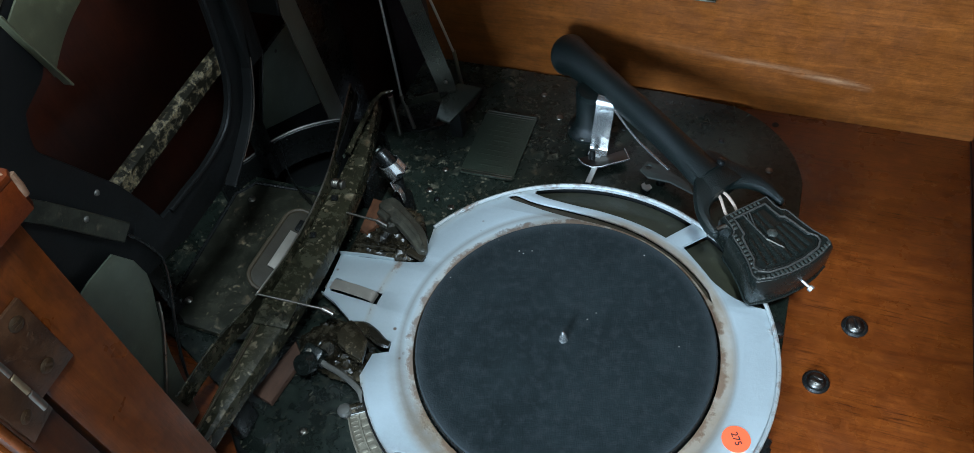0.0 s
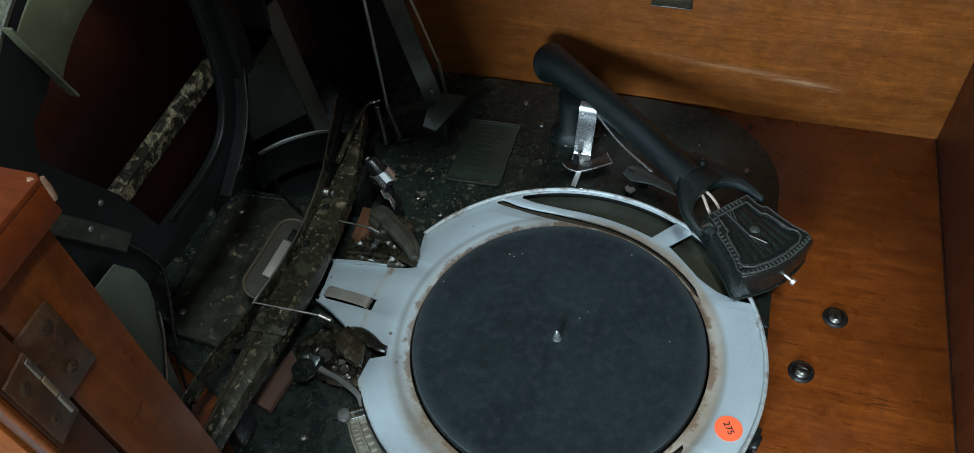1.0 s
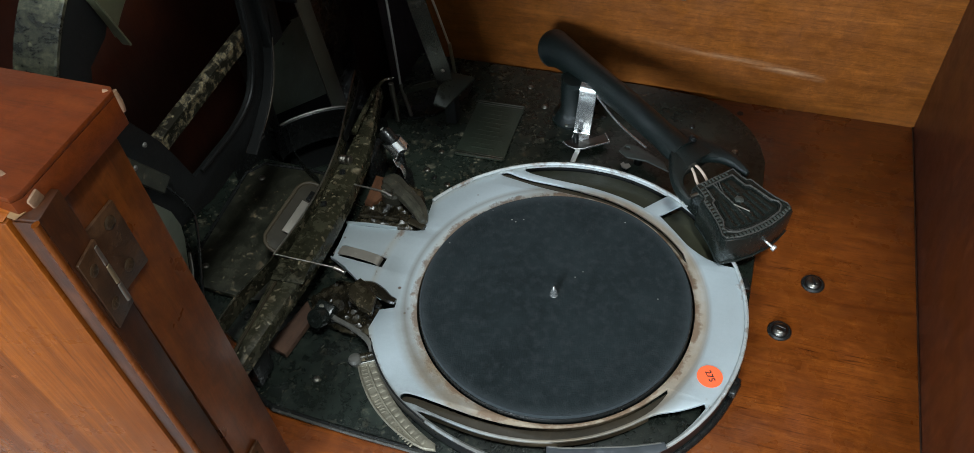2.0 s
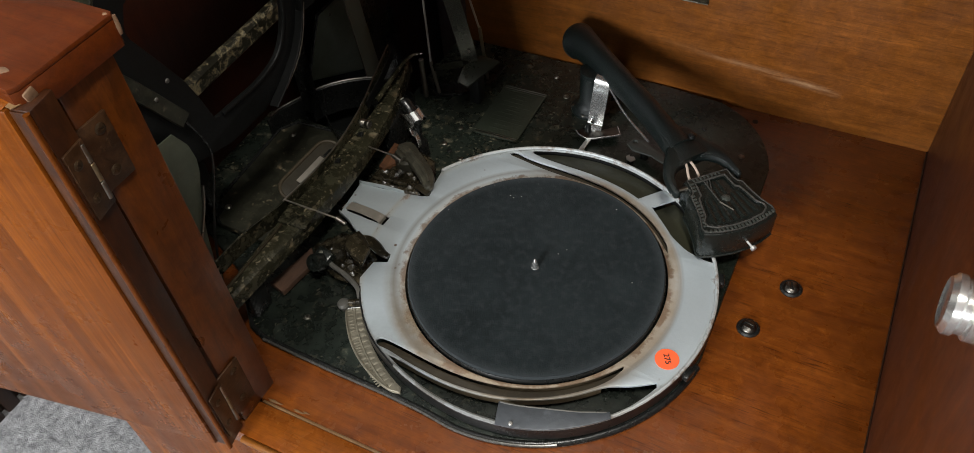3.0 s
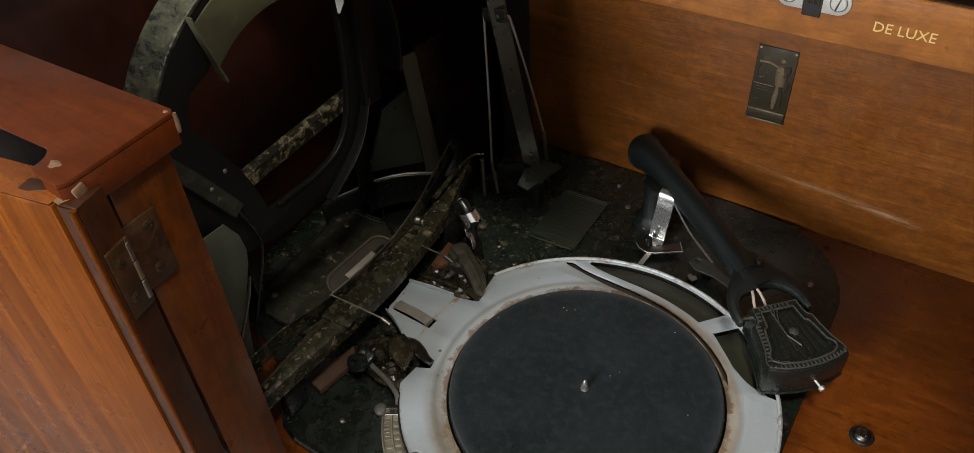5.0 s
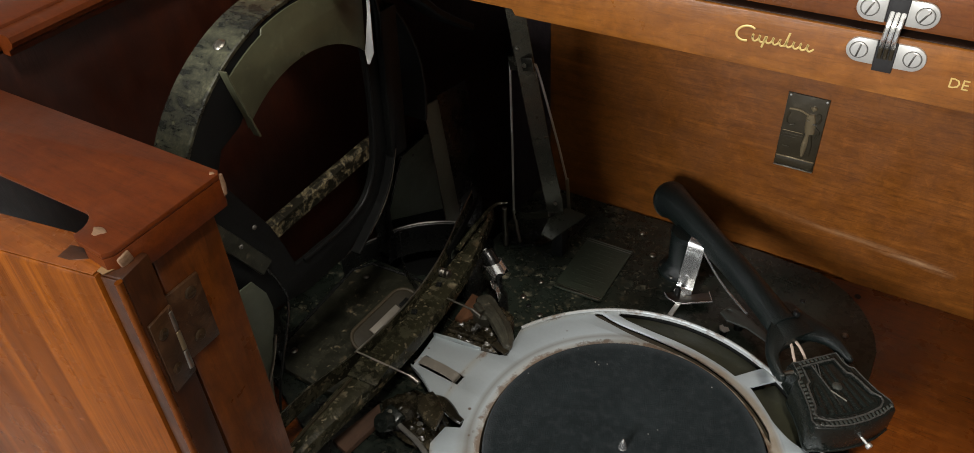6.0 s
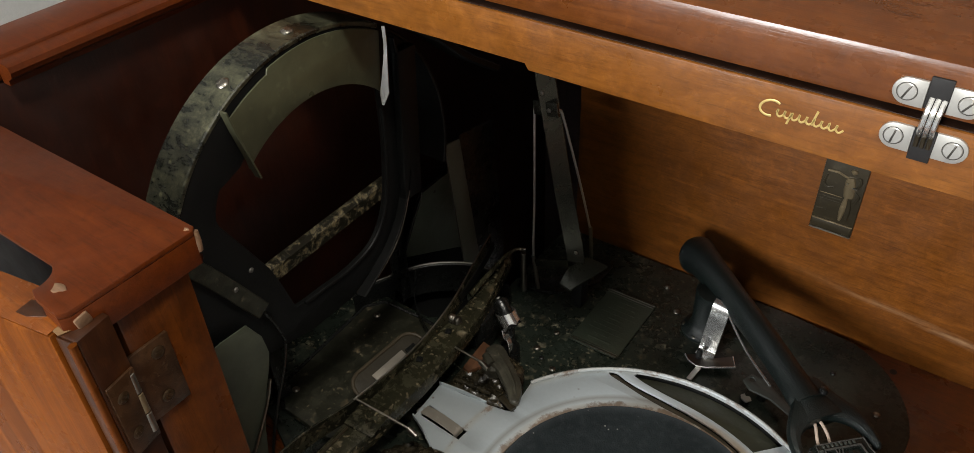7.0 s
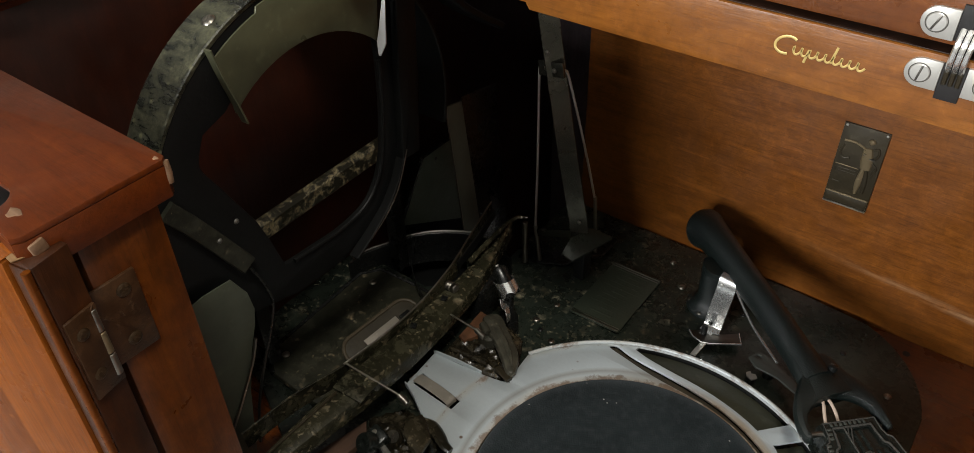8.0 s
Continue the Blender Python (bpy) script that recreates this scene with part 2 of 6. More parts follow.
def speckled(name, base, fleck, scale=150, amount=0.5, rough=0.45, brown=(0.05, 0.04, 0.022), back=None, grease=0.01):
    """Black enamelled steel with clustered age flecks and grime."""
    n = Nodes(name)
    flat_v = n.coords()
    warp = n.add("TexNoise", Scale=scale * 1.3, Detail=3)
    n.link(flat_v, warp.inputs["Vector"])
    shift = n.t.nodes.new("ShaderNodeVectorMath")
    shift.operation = "MULTIPLY_ADD"
    n.link(warp.outputs["Color"], shift.inputs[0])
    shift.inputs[1].default_value = (1.1 / scale,) * 3
    n.link(flat_v, shift.inputs[2])
    v = shift.outputs[0]
    cloud, grime, cluster = n.noise(v, 16, 4, 0.6), n.noise(v, 70, 5, 0.7), n.noise(v, 28, 3, 0.6)
    ragged = n.math("MULTIPLY", n.noise(v, scale * 3, 3, 0.6), 0.30)
    keep = n.ramp(cluster, [(0.56 - amount * 0.16, 0.0), (0.72 - amount * 0.16, 1.0)])
    sparse = n.ramp(n.noise(v, 48, 2, 0.5), [(0.44, 0.0), (0.54, 1.0)])
    big = n.math("MULTIPLY", sparse, n.ramp(n.math("SUBTRACT", n.math("ADD", n.spots(v, scale * 0.8), ragged), n.math("MULTIPLY", keep, 0.16)), [(0.04, 1.0), (0.15, 0.50), (0.34, 0.0)]))
    small = n.ramp(n.math("SUBTRACT", n.math("ADD", n.spots(v, scale * 1.9), ragged), n.math("MULTIPLY", keep, 0.20)), [(0.03, 1.0), (0.13, 0.45), (0.28, 0.0)])
    flecks = n.math("MULTIPLY", n.math("MAXIMUM", big, n.math("MULTIPLY", small, 0.8)), n.ramp(n.noise(v, 90, 3, 0.6), [(0.35, 0.25), (0.65, 1.0)]))
    if back:
        # thicker towards the rear of the plate
        q = n.add("SeparateXYZ")
        n.link(flat_v, q.inputs[0])
        flecks = n.math("MULTIPLY", flecks, n.ramp(n.math("ADD", q.outputs["Y"], 0.5), [(0.5 + back[0], back[2]), (0.5 + back[1], 1.0)]))
        flecks = n.math("MULTIPLY", flecks, n.ramp(n.math("ADD", q.outputs["X"], 0.5), [(0.42, 1.0), (0.52, 0.16)]))
    c = n.mix(n.ramp(cloud, [(0.35, 0.0), (0.75, 0.8)]), base, brown)
    if back:
        # green-grey lightening towards the rear, the plate's sheen put into its colour
        rear_sheen = n.math("MULTIPLY", n.ramp(n.math("ADD", q.outputs["Y"], 0.5), [(0.52, 0.0), (0.70, 1.0)]), n.ramp(n.noise(v, 22, 6, 0.7), [(0.32, 0.04), (0.68, 0.30)]))
        c = n.mix(rear_sheen, c, (0.085, 0.115, 0.088))
    c = n.mix(n.ramp(grime, [(0.46, 0.0), (0.72, 0.6)]), c, tuple(a * 2 + grease for a in brown))
    dust = n.math("MULTIPLY", n.ramp(n.noise(v, scale * 4, 4, 0.7), [(0.56, 0.0), (0.78, 0.45)]), n.ramp(cluster, [(0.45, 0.0), (0.68, 1.0)]))
    c = n.mix(n.math("MULTIPLY", dust, 0.6), c, tuple(a * 0.6 for a in fleck))
    tone = n.ramp(n.noise(flat_v, 120, 2, 0.5), [(0.35, tuple(a * k for a, k in zip(fleck, (0.45, 0.36, 0.28)))), (0.65, fleck)])
    c = n.mix(n.math("MULTIPLY", flecks, 0.80), c, tone)
    r = n.ramp(n.math("ADD", n.math("MULTIPLY", grime, 0.5), n.math("MULTIPLY", flecks, 0.6)), [(0.1, rough - 0.1), (0.7, rough + 0.3)])
    return n.out(c, r, 0, n.math("ADD", grime, flecks), 0.0004, 0, 0.36)


def flaked(name, base, under, scale, cover):
    """Black paint flaking off in ragged patches."""
    n = Nodes(name)
    v = n.coords()
    patch = n.noise(v, scale, 6, 0.72, 0.4)
    fine = n.noise(v, scale * 5, 4, 0.6)
    cloud = n.noise(v, 20, 3, 0.5)
    m = n.ramp(n.math("ADD", patch, n.math("MULTIPLY", cloud, 0.25)), [(1.03 - cover, 0.0), (1.15 - cover, 1.0)])
    c = n.mix(n.math("MULTIPLY", m, 0.85), base, n.mix(n.ramp(fine, [(0.35, 0.0), (0.65, 1.0)]), under, tuple(a * 0.5 for a in under)))
    return n.out(c, n.ramp(m, [(0.0, 0.33), (1.0, 0.62)]), 0, n.math("SUBTRACT", n.math("MULTIPLY", fine, 0.4), m), 0.0004)


def rubbed(name, base, worn, rough=0.26):
    """Black paint worn thin in soft streaks, with a few deeper scars."""
    n = Nodes(name)
    v = n.coords()
    broad, streak, fine = n.noise(v, 24, 4, 0.6), n.noise(n.coords((60, 130, 130)), 1.0, 7, 0.75, 0.5), n.noise(v, 420, 4, 0.7)
    m = n.ramp(n.math("ADD", n.math("MULTIPLY", broad, 0.55), n.math("MULTIPLY", streak, 0.55)), [(0.50, 0.0), (0.66, 1.0)])
    m = n.math("MULTIPLY", m, n.ramp(fine, [(0.34, 0.25), (0.62, 1.0)]))
    c = n.mix(m, base, worn)
    scar = n.math("MULTIPLY", n.ramp(n.spots(v, 120), [(0.08, 1.0), (0.24, 0.0)]), n.ramp(n.noise(v, 40, 3, 0.6), [(0.52, 0.0), (0.62, 0.7)]))
    c = n.mix(scar, c, tuple(a * 2.0 for a in worn))
    return n.out(c, n.ramp(m, [(0.0, rough), (1.0, rough + 0.3)]), 0, n.math("SUBTRACT", fine, m), 0.0002)


def painted(name, colour, rough=0.45, metal=0.0, grain=300, depth=0.0002, vary=0.25, spec=0.5, coat=0.0):
    """A plain finish with slight clouding, grime and fine relief."""
    n = Nodes(name)
    v = n.coords()
    cloud, fine = n.noise(v, 25, 4, 0.6), n.noise(v, grain, 4, 0.6)
    c = n.mix(n.ramp(cloud, [(0.35, 0.0), (0.7, vary)]), colour, tuple(a * 0.45 for a in colour))
    c = n.mix(n.ramp(fine, [(0.6, 0.0), (0.8, vary * 0.8)]), c, tuple(min(1, a * 1.7 + 0.01) for a in colour))
    r = n.ramp(n.math("ADD", n.math("MULTIPLY", cloud, 0.6), n.math("MULTIPLY", fine, 0.4)), [(0.3, max(0.04, rough - 0.1)), (0.7, rough + 0.12)])
    return n.out(c, r, metal, fine, depth, coat, spec)


def silver_tray():
    """Aluminium paint, rusty along its inner and outer edges."""
    n = Nodes("silver_paint")
    v = n.coords()
    length = n.t.nodes.new("ShaderNodeVectorMath")
    length.operation = "LENGTH"
    flatten = n.coords((1, 1, 0))
    n.link(flatten, length.inputs[0])
    r = length.outputs["Value"]
    edge = n.math("MAXIMUM", n.ramp(r, [(0.1420, 0.0), (0.1480, 0.25), (0.151, 0.0)]), n.ramp(r, [(0.1105, 0.31), (0.118, 0.0)]))
    blot, fine, cloud = n.noise(v, 75, 4, 0.6), n.noise(v, 320, 4, 0.7), n.noise(v, 14, 3, 0.5)
    rust = n.ramp(n.math("ADD", n.math("ADD", n.math("MULTIPLY", blot, 0.8), edge), n.math("MULTIPLY", fine, 0.2)), [(0.69, 0.0), (0.81, 1.0)])
    spots = n.math("MULTIPLY", n.ramp(n.spots(v, 95), [(0.10, 1.0), (0.17, 0.0)]), n.ramp(n.noise(v, 40, 2), [(0.55, 0.0), (0.66, 0.9)]))
    tan = n.math("MULTIPLY", n.ramp(n.math("ADD", edge, n.math("MULTIPLY", cloud, 0.3)), [(0.22, 0.0), (0.48, 0.75)]), 0.8)
    c = n.mix(n.ramp(cloud, [(0.3, 0.0), (0.75, 0.5)]), (0.51, 0.565, 0.59), (0.36, 0.395, 0.41))
    c = n.mix(tan, c, (0.36, 0.29, 0.20))
    # handling dirt along the front rim
    q = n.add("SeparateXYZ")
    n.link(v, q.inputs[0])
    dirt = n.math("MULTIPLY", n.math("MULTIPLY", n.ramp(n.math("MULTIPLY", q.outputs["Y"], -1.0), [(0.085, 0.0), (0.125, 1.0)]), n.ramp(r, [(0.110, 0.25), (0.128, 0.8), (0.136, 1.0)])), n.ramp(n.noise(v, 60, 5, 0.7), [(0.3, 0.55), (0.6, 0.95)]))
    c = n.mix(dirt, c, (0.085, 0.080, 0.068))
    brown = n.math("MULTIPLY", n.math("MULTIPLY", n.ramp(n.math("MULTIPLY", q.outputs["Y"], -1.0), [(0.02, 0.0), (0.09, 1.0)]), n.ramp(r, [(0.108, 1.0), (0.122, 0.8), (0.128, 0.0)])), n.ramp(n.noise(v, 45, 5, 0.7), [(0.3, 0.5), (0.6, 1.0)]))
    c = n.mix(brown, c, (0.24, 0.175, 0.10))
    # the inner lip, pressed lower and dulled by handling, right of the tab
    lip = n.math("MULTIPLY", n.ramp(r, [(0.1184, 1.0), (0.1192, 0.0)]), n.ramp(n.math("ADD", q.outputs["X"], 0.5), [(0.44, 0.0), (0.52, 1.0)]))
    c = n.mix(n.math("MULTIPLY", lip, n.ramp(n.noise(v, 38, 5, 0.7), [(0.30, 0.62), (0.60, 1.0)])), c, (0.265, 0.212, 0.152))
    c = n.mix(n.ramp(n.math("ABSOLUTE", n.math("SUBTRACT", r, 0.1188)), [(0.0, 0.55), (0.0007, 0.0)]), c, (0.20, 0.17, 0.13))
    c = n.mix(n.math("MAXIMUM", n.math("MULTIPLY", rust, 0.8), spots), c, (0.13, 0.075, 0.04))
    metal = n.math("SUBTRACT", 0.45, n.math("MULTIPLY", n.math("MAXIMUM", lip, n.math("MAXIMUM", n.math("MAXIMUM", rust, tan), dirt)), 0.42))
    return n.out(c, n.ramp(n.math("ADD", fine, rust), [(0.3, 0.36), (0.9, 0.75)]), metal, n.math("SUBTRACT", n.math("ADD", fine, n.math("MULTIPLY", rust, 2.0)), n.math("MULTIPLY", lip, 5.0)), 0.00010)


def felt():
    n = Nodes("felt")
    v = n.coords()
    cloud, fine, fuzz = n.noise(v, 26, 6, 0.68), n.noise(v, 700, 3, 0.7), n.noise(v, 160, 4, 0.6)
    dust = n.math("MULTIPLY", n.ramp(n.spots(v, 90), [(0.035, 1.0), (0.075, 0.0)]), n.ramp(n.noise(v, 37, 2), [(0.50, 0.0), (0.60, 1.0)]))
    c = n.mix(n.ramp(cloud, [(0.3, 0.0), (0.7, 0.9)]), (0.0047, 0.0072, 0.0077), (0.0152, 0.0204, 0.0216))
    c = n.mix(n.ramp(fuzz, [(0.48, 0.0), (0.74, 0.65)]), c, (0.024, 0.028, 0.030))
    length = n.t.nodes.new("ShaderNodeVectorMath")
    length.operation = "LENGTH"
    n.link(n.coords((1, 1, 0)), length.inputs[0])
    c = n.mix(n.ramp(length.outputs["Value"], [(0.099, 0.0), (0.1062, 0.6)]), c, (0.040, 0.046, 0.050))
    lint = n.ramp(n.noise(v, 420, 4, 0.8), [(0.64, 0.0), (0.76, 0.5)])
    c = n.mix(lint, c, (0.075, 0.078, 0.080))
    c = n.mix(n.math("MULTIPLY", dust, 0.7), c, (0.35, 0.33, 0.3))
    n.b.inputs["Sheen Weight"].default_value = 0.03
    n.b.inputs["Sheen Roughness"].default_value = 0.6
    return n.out(c, 0.95, 0, fine, 0.0005, 0, 0.15)


def carpet_fibre():
    n = Nodes("carpet")
    v = n.coords()
    loops, fine = n.noise(v, 90, 5, 0.7), n.noise(v, 380, 3, 0.7)
    c = n.ramp(loops, [(0.3, (0.19, 0.19, 0.195)), (0.5, (0.43, 0.43, 0.44)), (0.7, (0.68, 0.68, 0.69))])
    return n.out(c, 0.95, 0, n.math("ADD", loops, fine), 0.006, 0, 0.1)


WOOD_DECK = wood("deck_veneer", (0.090, 0.023, 0.0045), (0.168, 0.049, 0.0088), (0.23, 0.075, 0.0145), "X", 0.25, 0.4, ticks=0.7)
WOOD_BACK = wood("back_veneer", (0.108, 0.038, 0.009), (0.188, 0.071, 0.017), (0.25, 0.100, 0.026), "X", 0.38, 0.2, pale_streak=True, ticks=0.22)
WOOD_RAIL = wood("rail_veneer", (0.135, 0.050, 0.0125), (0.225, 0.092, 0.024), (0.30, 0.134, 0.040), "X", 0.30, 0.25, stain=0.3, ticks=0.25)
WOOD_POST = wood("post_veneer", (0.050, 0.0137, 0.0032), (0.104, 0.0310, 0.0060), (0.155, 0.0500, 0.0103), "Z", 0.30, 0.2, spec=0.35, stain=0.7)
WOOD_TOP = wood("top_veneer", (0.072, 0.0152, 0.0029), (0.100, 0.0222, 0.0037), (0.124, 0.031, 0.0058), "X", 0.34, 0.10, spec=0.22, stain=0.25)
WOOD_DOOR = wood("door_veneer", (0.102, 0.0280, 0.0029), (0.176, 0.0540, 0.0062), (0.242, 0.0840, 0.0122), "Z", 0.26, 0.06, spec=0.16, stain=0.15, straight=True, ticks=0.22)
WOOD_BAND = wood("edge_band_veneer", (0.150, 0.042, 0.0080), (0.230, 0.071, 0.0135), (0.300, 0.105, 0.021), "X", 0.24, 0.4, stain=0.3, ticks=0.4)
# dark stain, also used for the shaded gaps at the lid and post
WOOD_DARK = wood("dark_stained_and_shaded_wood", (0.014, 0.006, 0.004), (0.024, 0.010, 0.006), (0.04, 0.016, 0.009), "Z", 0.5, 0)
# bluish tone, lifted to stand in for haze in the dark well
RECESS = wood("recess_haze_lift", (0.070, 0.060, 0.110), (0.100, 0.090, 0.160), (0.135, 0.120, 0.21), "Z", 0.5, 0)
WOOD_STILE = wood("worn_stile_wood", (0.020, 0.0065, 0.0024), (0.045, 0.0145, 0.0045), (0.080, 0.028, 0.009), "Z", 0.36, 0.2, 0.8, stain=0.9)
WOOD_UPPER = wood("upper_leaf_veneer", (0.085, 0.027, 0.008), (0.145, 0.050, 0.016), (0.20, 0.075, 0.026), "X", 0.28, 0.3, stain=0.4)
WOOD_SIDE = wood("side_veneer", (0.070, 0.020, 0.008), (0.12, 0.034, 0.012), (0.17, 0.052, 0.018), "Z", 0.40)
# red side veneer darkened further for the shade behind the arch
WOOD_LEFT = wood("dark_red_shaded_veneer", (0.016, 0.0038, 0.0022), (0.030, 0.0070, 0.0032), (0.046, 0.011, 0.005), "Z", 0.42, 0.15)
WOOD_RAW = wood("raw_wood_wedge", (0.045, 0.026, 0.026), (0.078, 0.046, 0.044), (0.115, 0.072, 0.070), "Y", 0.75, 0.0, stain=0.8)
WOOD_RUST = wood("rust_stained_wood", (0.066, 0.031, 0.020), (0.128, 0.060, 0.038), (0.190, 0.090, 0.058), "Y", 0.7, 0.0, stain=0.7)
BLACK_PLATE = speckled("black_enamel_plate", (0.0052, 0.0070, 0.0056), (0.50, 0.46, 0.32), 100, 1.45, 0.28, (0.0110, 0.0148, 0.0108), (-0.06, 0.10, 0.26), 0.003)
BLACK_ARM = speckled("worn_black_casting", (0.0092, 0.0092, 0.0056), (0.54, 0.46, 0.30), 95, 1.40, 0.26, (0.033, 0.0305, 0.0165), None, 0.006)
PAN_BLACK = speckled("dusty_black_pan", (0.0120, 0.0128, 0.0088), (0.52, 0.43, 0.28), 80, 0.50, 0.36, (0.0255, 0.0250, 0.0165), None, 0.006)
BLACK_ARCH = rubbed("worn_black_band", (0.0085, 0.0095, 0.0070), (0.098, 0.096, 0.056))
FLAKED_BAR = flaked("flaked_black_bar", (0.014, 0.013, 0.008), (0.34, 0.275, 0.15), 140, 0.41)
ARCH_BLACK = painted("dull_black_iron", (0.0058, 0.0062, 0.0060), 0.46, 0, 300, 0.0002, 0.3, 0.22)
# lighter than the liner's grey-green, lifted for the poor light in the well
REAR_SHEET = painted("lifted_grey_green_sheet", (0.235, 0.265, 0.200), 0.40, 0.1, 120, 0.0002, 0.5)
DIAL = painted("worn_dial_nickel", (0.27, 0.245, 0.185), 0.42, 0.5, 500, 0.0003, 0.5)
DULL_GREY = painted("dull_grey_metal", (0.13, 0.125, 0.11), 0.5, 0.4, 300, 0.0003, 0.5)
GREASE = speckled("greasy_casting", (0.0075, 0.0065, 0.0042), (0.34, 0.27, 0.15), 150, 0.9, 0.25, (0.030, 0.024, 0.013))
GREY_IRON = speckled("dusty_grey_iron", (0.027, 0.026, 0.020), (0.22, 0.18, 0.12), 150, 1.0, 0.32, (0.050, 0.046, 0.032), None, 0.008)
BRONZE_LIGHT = painted("rubbed_bronze", (0.26, 0.20, 0.115), 0.32, 0.6, 200, 0.0003, 0.7)
BLACK_METAL = painted("black_enamel", (0.009, 0.0095, 0.009), 0.27)
BLACK_CRINKLE = painted("crackle_black", (0.0050, 0.0080, 0.0072), 0.34, 0, 1300, 0.0005, 0.3, 0.5)
BAKELITE = painted("black_pickup_casting", (0.0105, 0.0130, 0.0112), 0.24, 0, 420, 0.00025, 0.5)
RUBBED_BLACK = painted("rubbed_black_relief", (0.050, 0.054, 0.047), 0.28, 0.15, 420, 0.0002, 0.6)
CHROME = painted("worn_chrome", (0.76, 0.76, 0.74), 0.2, 0.9, 60, 0.00001, 0.12)
NICKEL = painted("dull_nickel", (0.58, 0.57, 0.54), 0.36, 0.7, 300, 0.00005, 0.4)
DARK_NICKEL = painted("darkened_nickel", (0.16, 0.15, 0.135), 0.33, 1.0, 300, 0.0002, 0.5)
WORN_BLACK = painted("worn_black_edge", (0.085, 0.082, 0.074), 0.27, 0.4, 300, 0.0002, 0.5)
STEEL = painted("tarnished_steel", (0.30, 0.28, 0.24), 0.35, 1.0, 220, 0.0002, 0.7)
BRASS = painted("tarnished_brass", (0.060, 0.036, 0.017), 0.42, 0.6, 260, 0.0003, 0.6)
BRONZE = painted("aged_bronze", (0.046, 0.036, 0.020), 0.38, 0.35, 120, 0.0003, 0.9)
HINGE_DARK = speckled("stained_hinge_brass", (0.024, 0.0100, 0.0040), (0.110, 0.062, 0.026), 140, 0.9, 0.34, (0.050, 0.0225, 0.0085), None, 0.006)
PLAQUE = painted("dark_green_plate", (0.050, 0.062, 0.043), 0.36, 0.2, 350, 0.0002, 0.6)
HINGE = painted("satin_nickel", (0.50, 0.49, 0.46), 0.38, 0.6, 120, 0.00005, 0.35)
STRAP = painted("worn_strap_steel", (0.100, 0.097, 0.076), 0.22, 0.85, 60, 0.00005, 0.5)
GREY_SHEET = painted("grey_green_sheet", (0.094, 0.095, 0.054), 0.36, 0.15, 90, 0.0002, 0.7)
GOLD = painted("gilding", (0.58, 0.42, 0.15), 0.45, 0.3, 400, 0.0001, 0.5)
ORANGE = painted("orange_paper", (0.95, 0.13, 0.035), 0.6, 0, 300, 0.0001, 0.05)
INK = painted("black_ink", (0.02, 0.015, 0.015), 0.5)
LEATHER = painted("brown_leather", (0.028, 0.0225, 0.0125), 0.7, 0, 200, 0.0004, 0.7)
LEATHER_RIM = painted("worn_leather_rim", (0.052, 0.039, 0.021), 0.65, 0, 200, 0.0003, 0.6)
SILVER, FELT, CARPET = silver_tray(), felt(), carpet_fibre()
PLASTER = painted("pale_plaster", (0.72, 0.70, 0.66), 0.9, 0, 80, 0.001, 0.1)
# flat black for the shade inside notch, deck hole and hinge pockets
BLACK_FILL = painted("recess_shade_black", (0.008, 0.007, 0.007), 0.7)

# ---- the room ----
FLOOR = -0.75
tagged(part("carpet_floor", span(-3.2, 3.2, -2.9, 3.2, FLOOR - 0.05, FLOOR, 0), CARPET), "grey looped wall-to-wall carpet", "floor", kind="structure")
tagged(part("ceiling", span(-3.2, 3.2, -2.9, 3.2, 1.75, 1.8, 0), PLASTER), "plain pale ceiling", "ceiling", kind="structure")
for name, b in (("wall_north", (-3.2, 3.2, 3.2, 3.3)), ("wall_west", (-3.3, -3.2, -2.9, 3.2)), ("wall_east", (3.2, 3.3, -2.9, 3.2))):
    tagged(part(name, span(*b, FLOOR - 0.05, 1.8, 0), PLASTER), "plain pale plaster wall", "wall", kind="structure")
# the south wall with the window opening that lets the daylight in
WX0, WX1, WZ0, WZ1 = -1.5, 0.5, 0.35, 1.6
bm = span(-3.2, WX0, -3.0, -2.9, FLOOR - 0.05, 1.8, 0)
span(WX1, 3.2, -3.0, -2.9, FLOOR - 0.05, 1.8, 0, bm)
span(WX0, WX1, -3.0, -2.9, FLOOR - 0.05, WZ0, 0, bm)
span(WX0, WX1, -3.0, -2.9, WZ1, 1.8, 0, bm)
tagged(part("wall_south", bm, PLASTER), "plain pale plaster wall with a window opening", "wall", kind="structure")

# ---- the cabinet ----
XL, XR, YB = -0.352, 0.275, 0.294
cab = thing("phonograph_cabinet", (0, 0, FLOOR), "open red-brown veneered phonograph cabinet standing on the carpet", "cabinet")
# deck with a well behind the changer
deck = [(-0.36, -0.1866), (XR, -0.1866), (XR, YB), (-0.225, YB), (-0.225, 0.13), (-0.262, 0.10), (-0.36, 0.10)]
part("deck_board", flat([deck], 0.02, 0.0008, pose(0, 0, -0.010)), WOOD_DECK, cab, "glossy reddish veneered deck")
# band and moulding brighter than the deck: front-edge glare put into their colour
part("edge_band", span(-0.36, XR + 0.02, -0.2175, -0.1886, -0.022, -0.0004, 0.0012), WOOD_BAND, cab)
part("front_moulding", sweep([(-0.1465, -0.2200, -0.0035), (XR + 0.02, -0.2200, -0.0035)], ngon(0.0030, 12), (0, 0, 1)), WOOD_RAIL, cab, "paler front moulding")
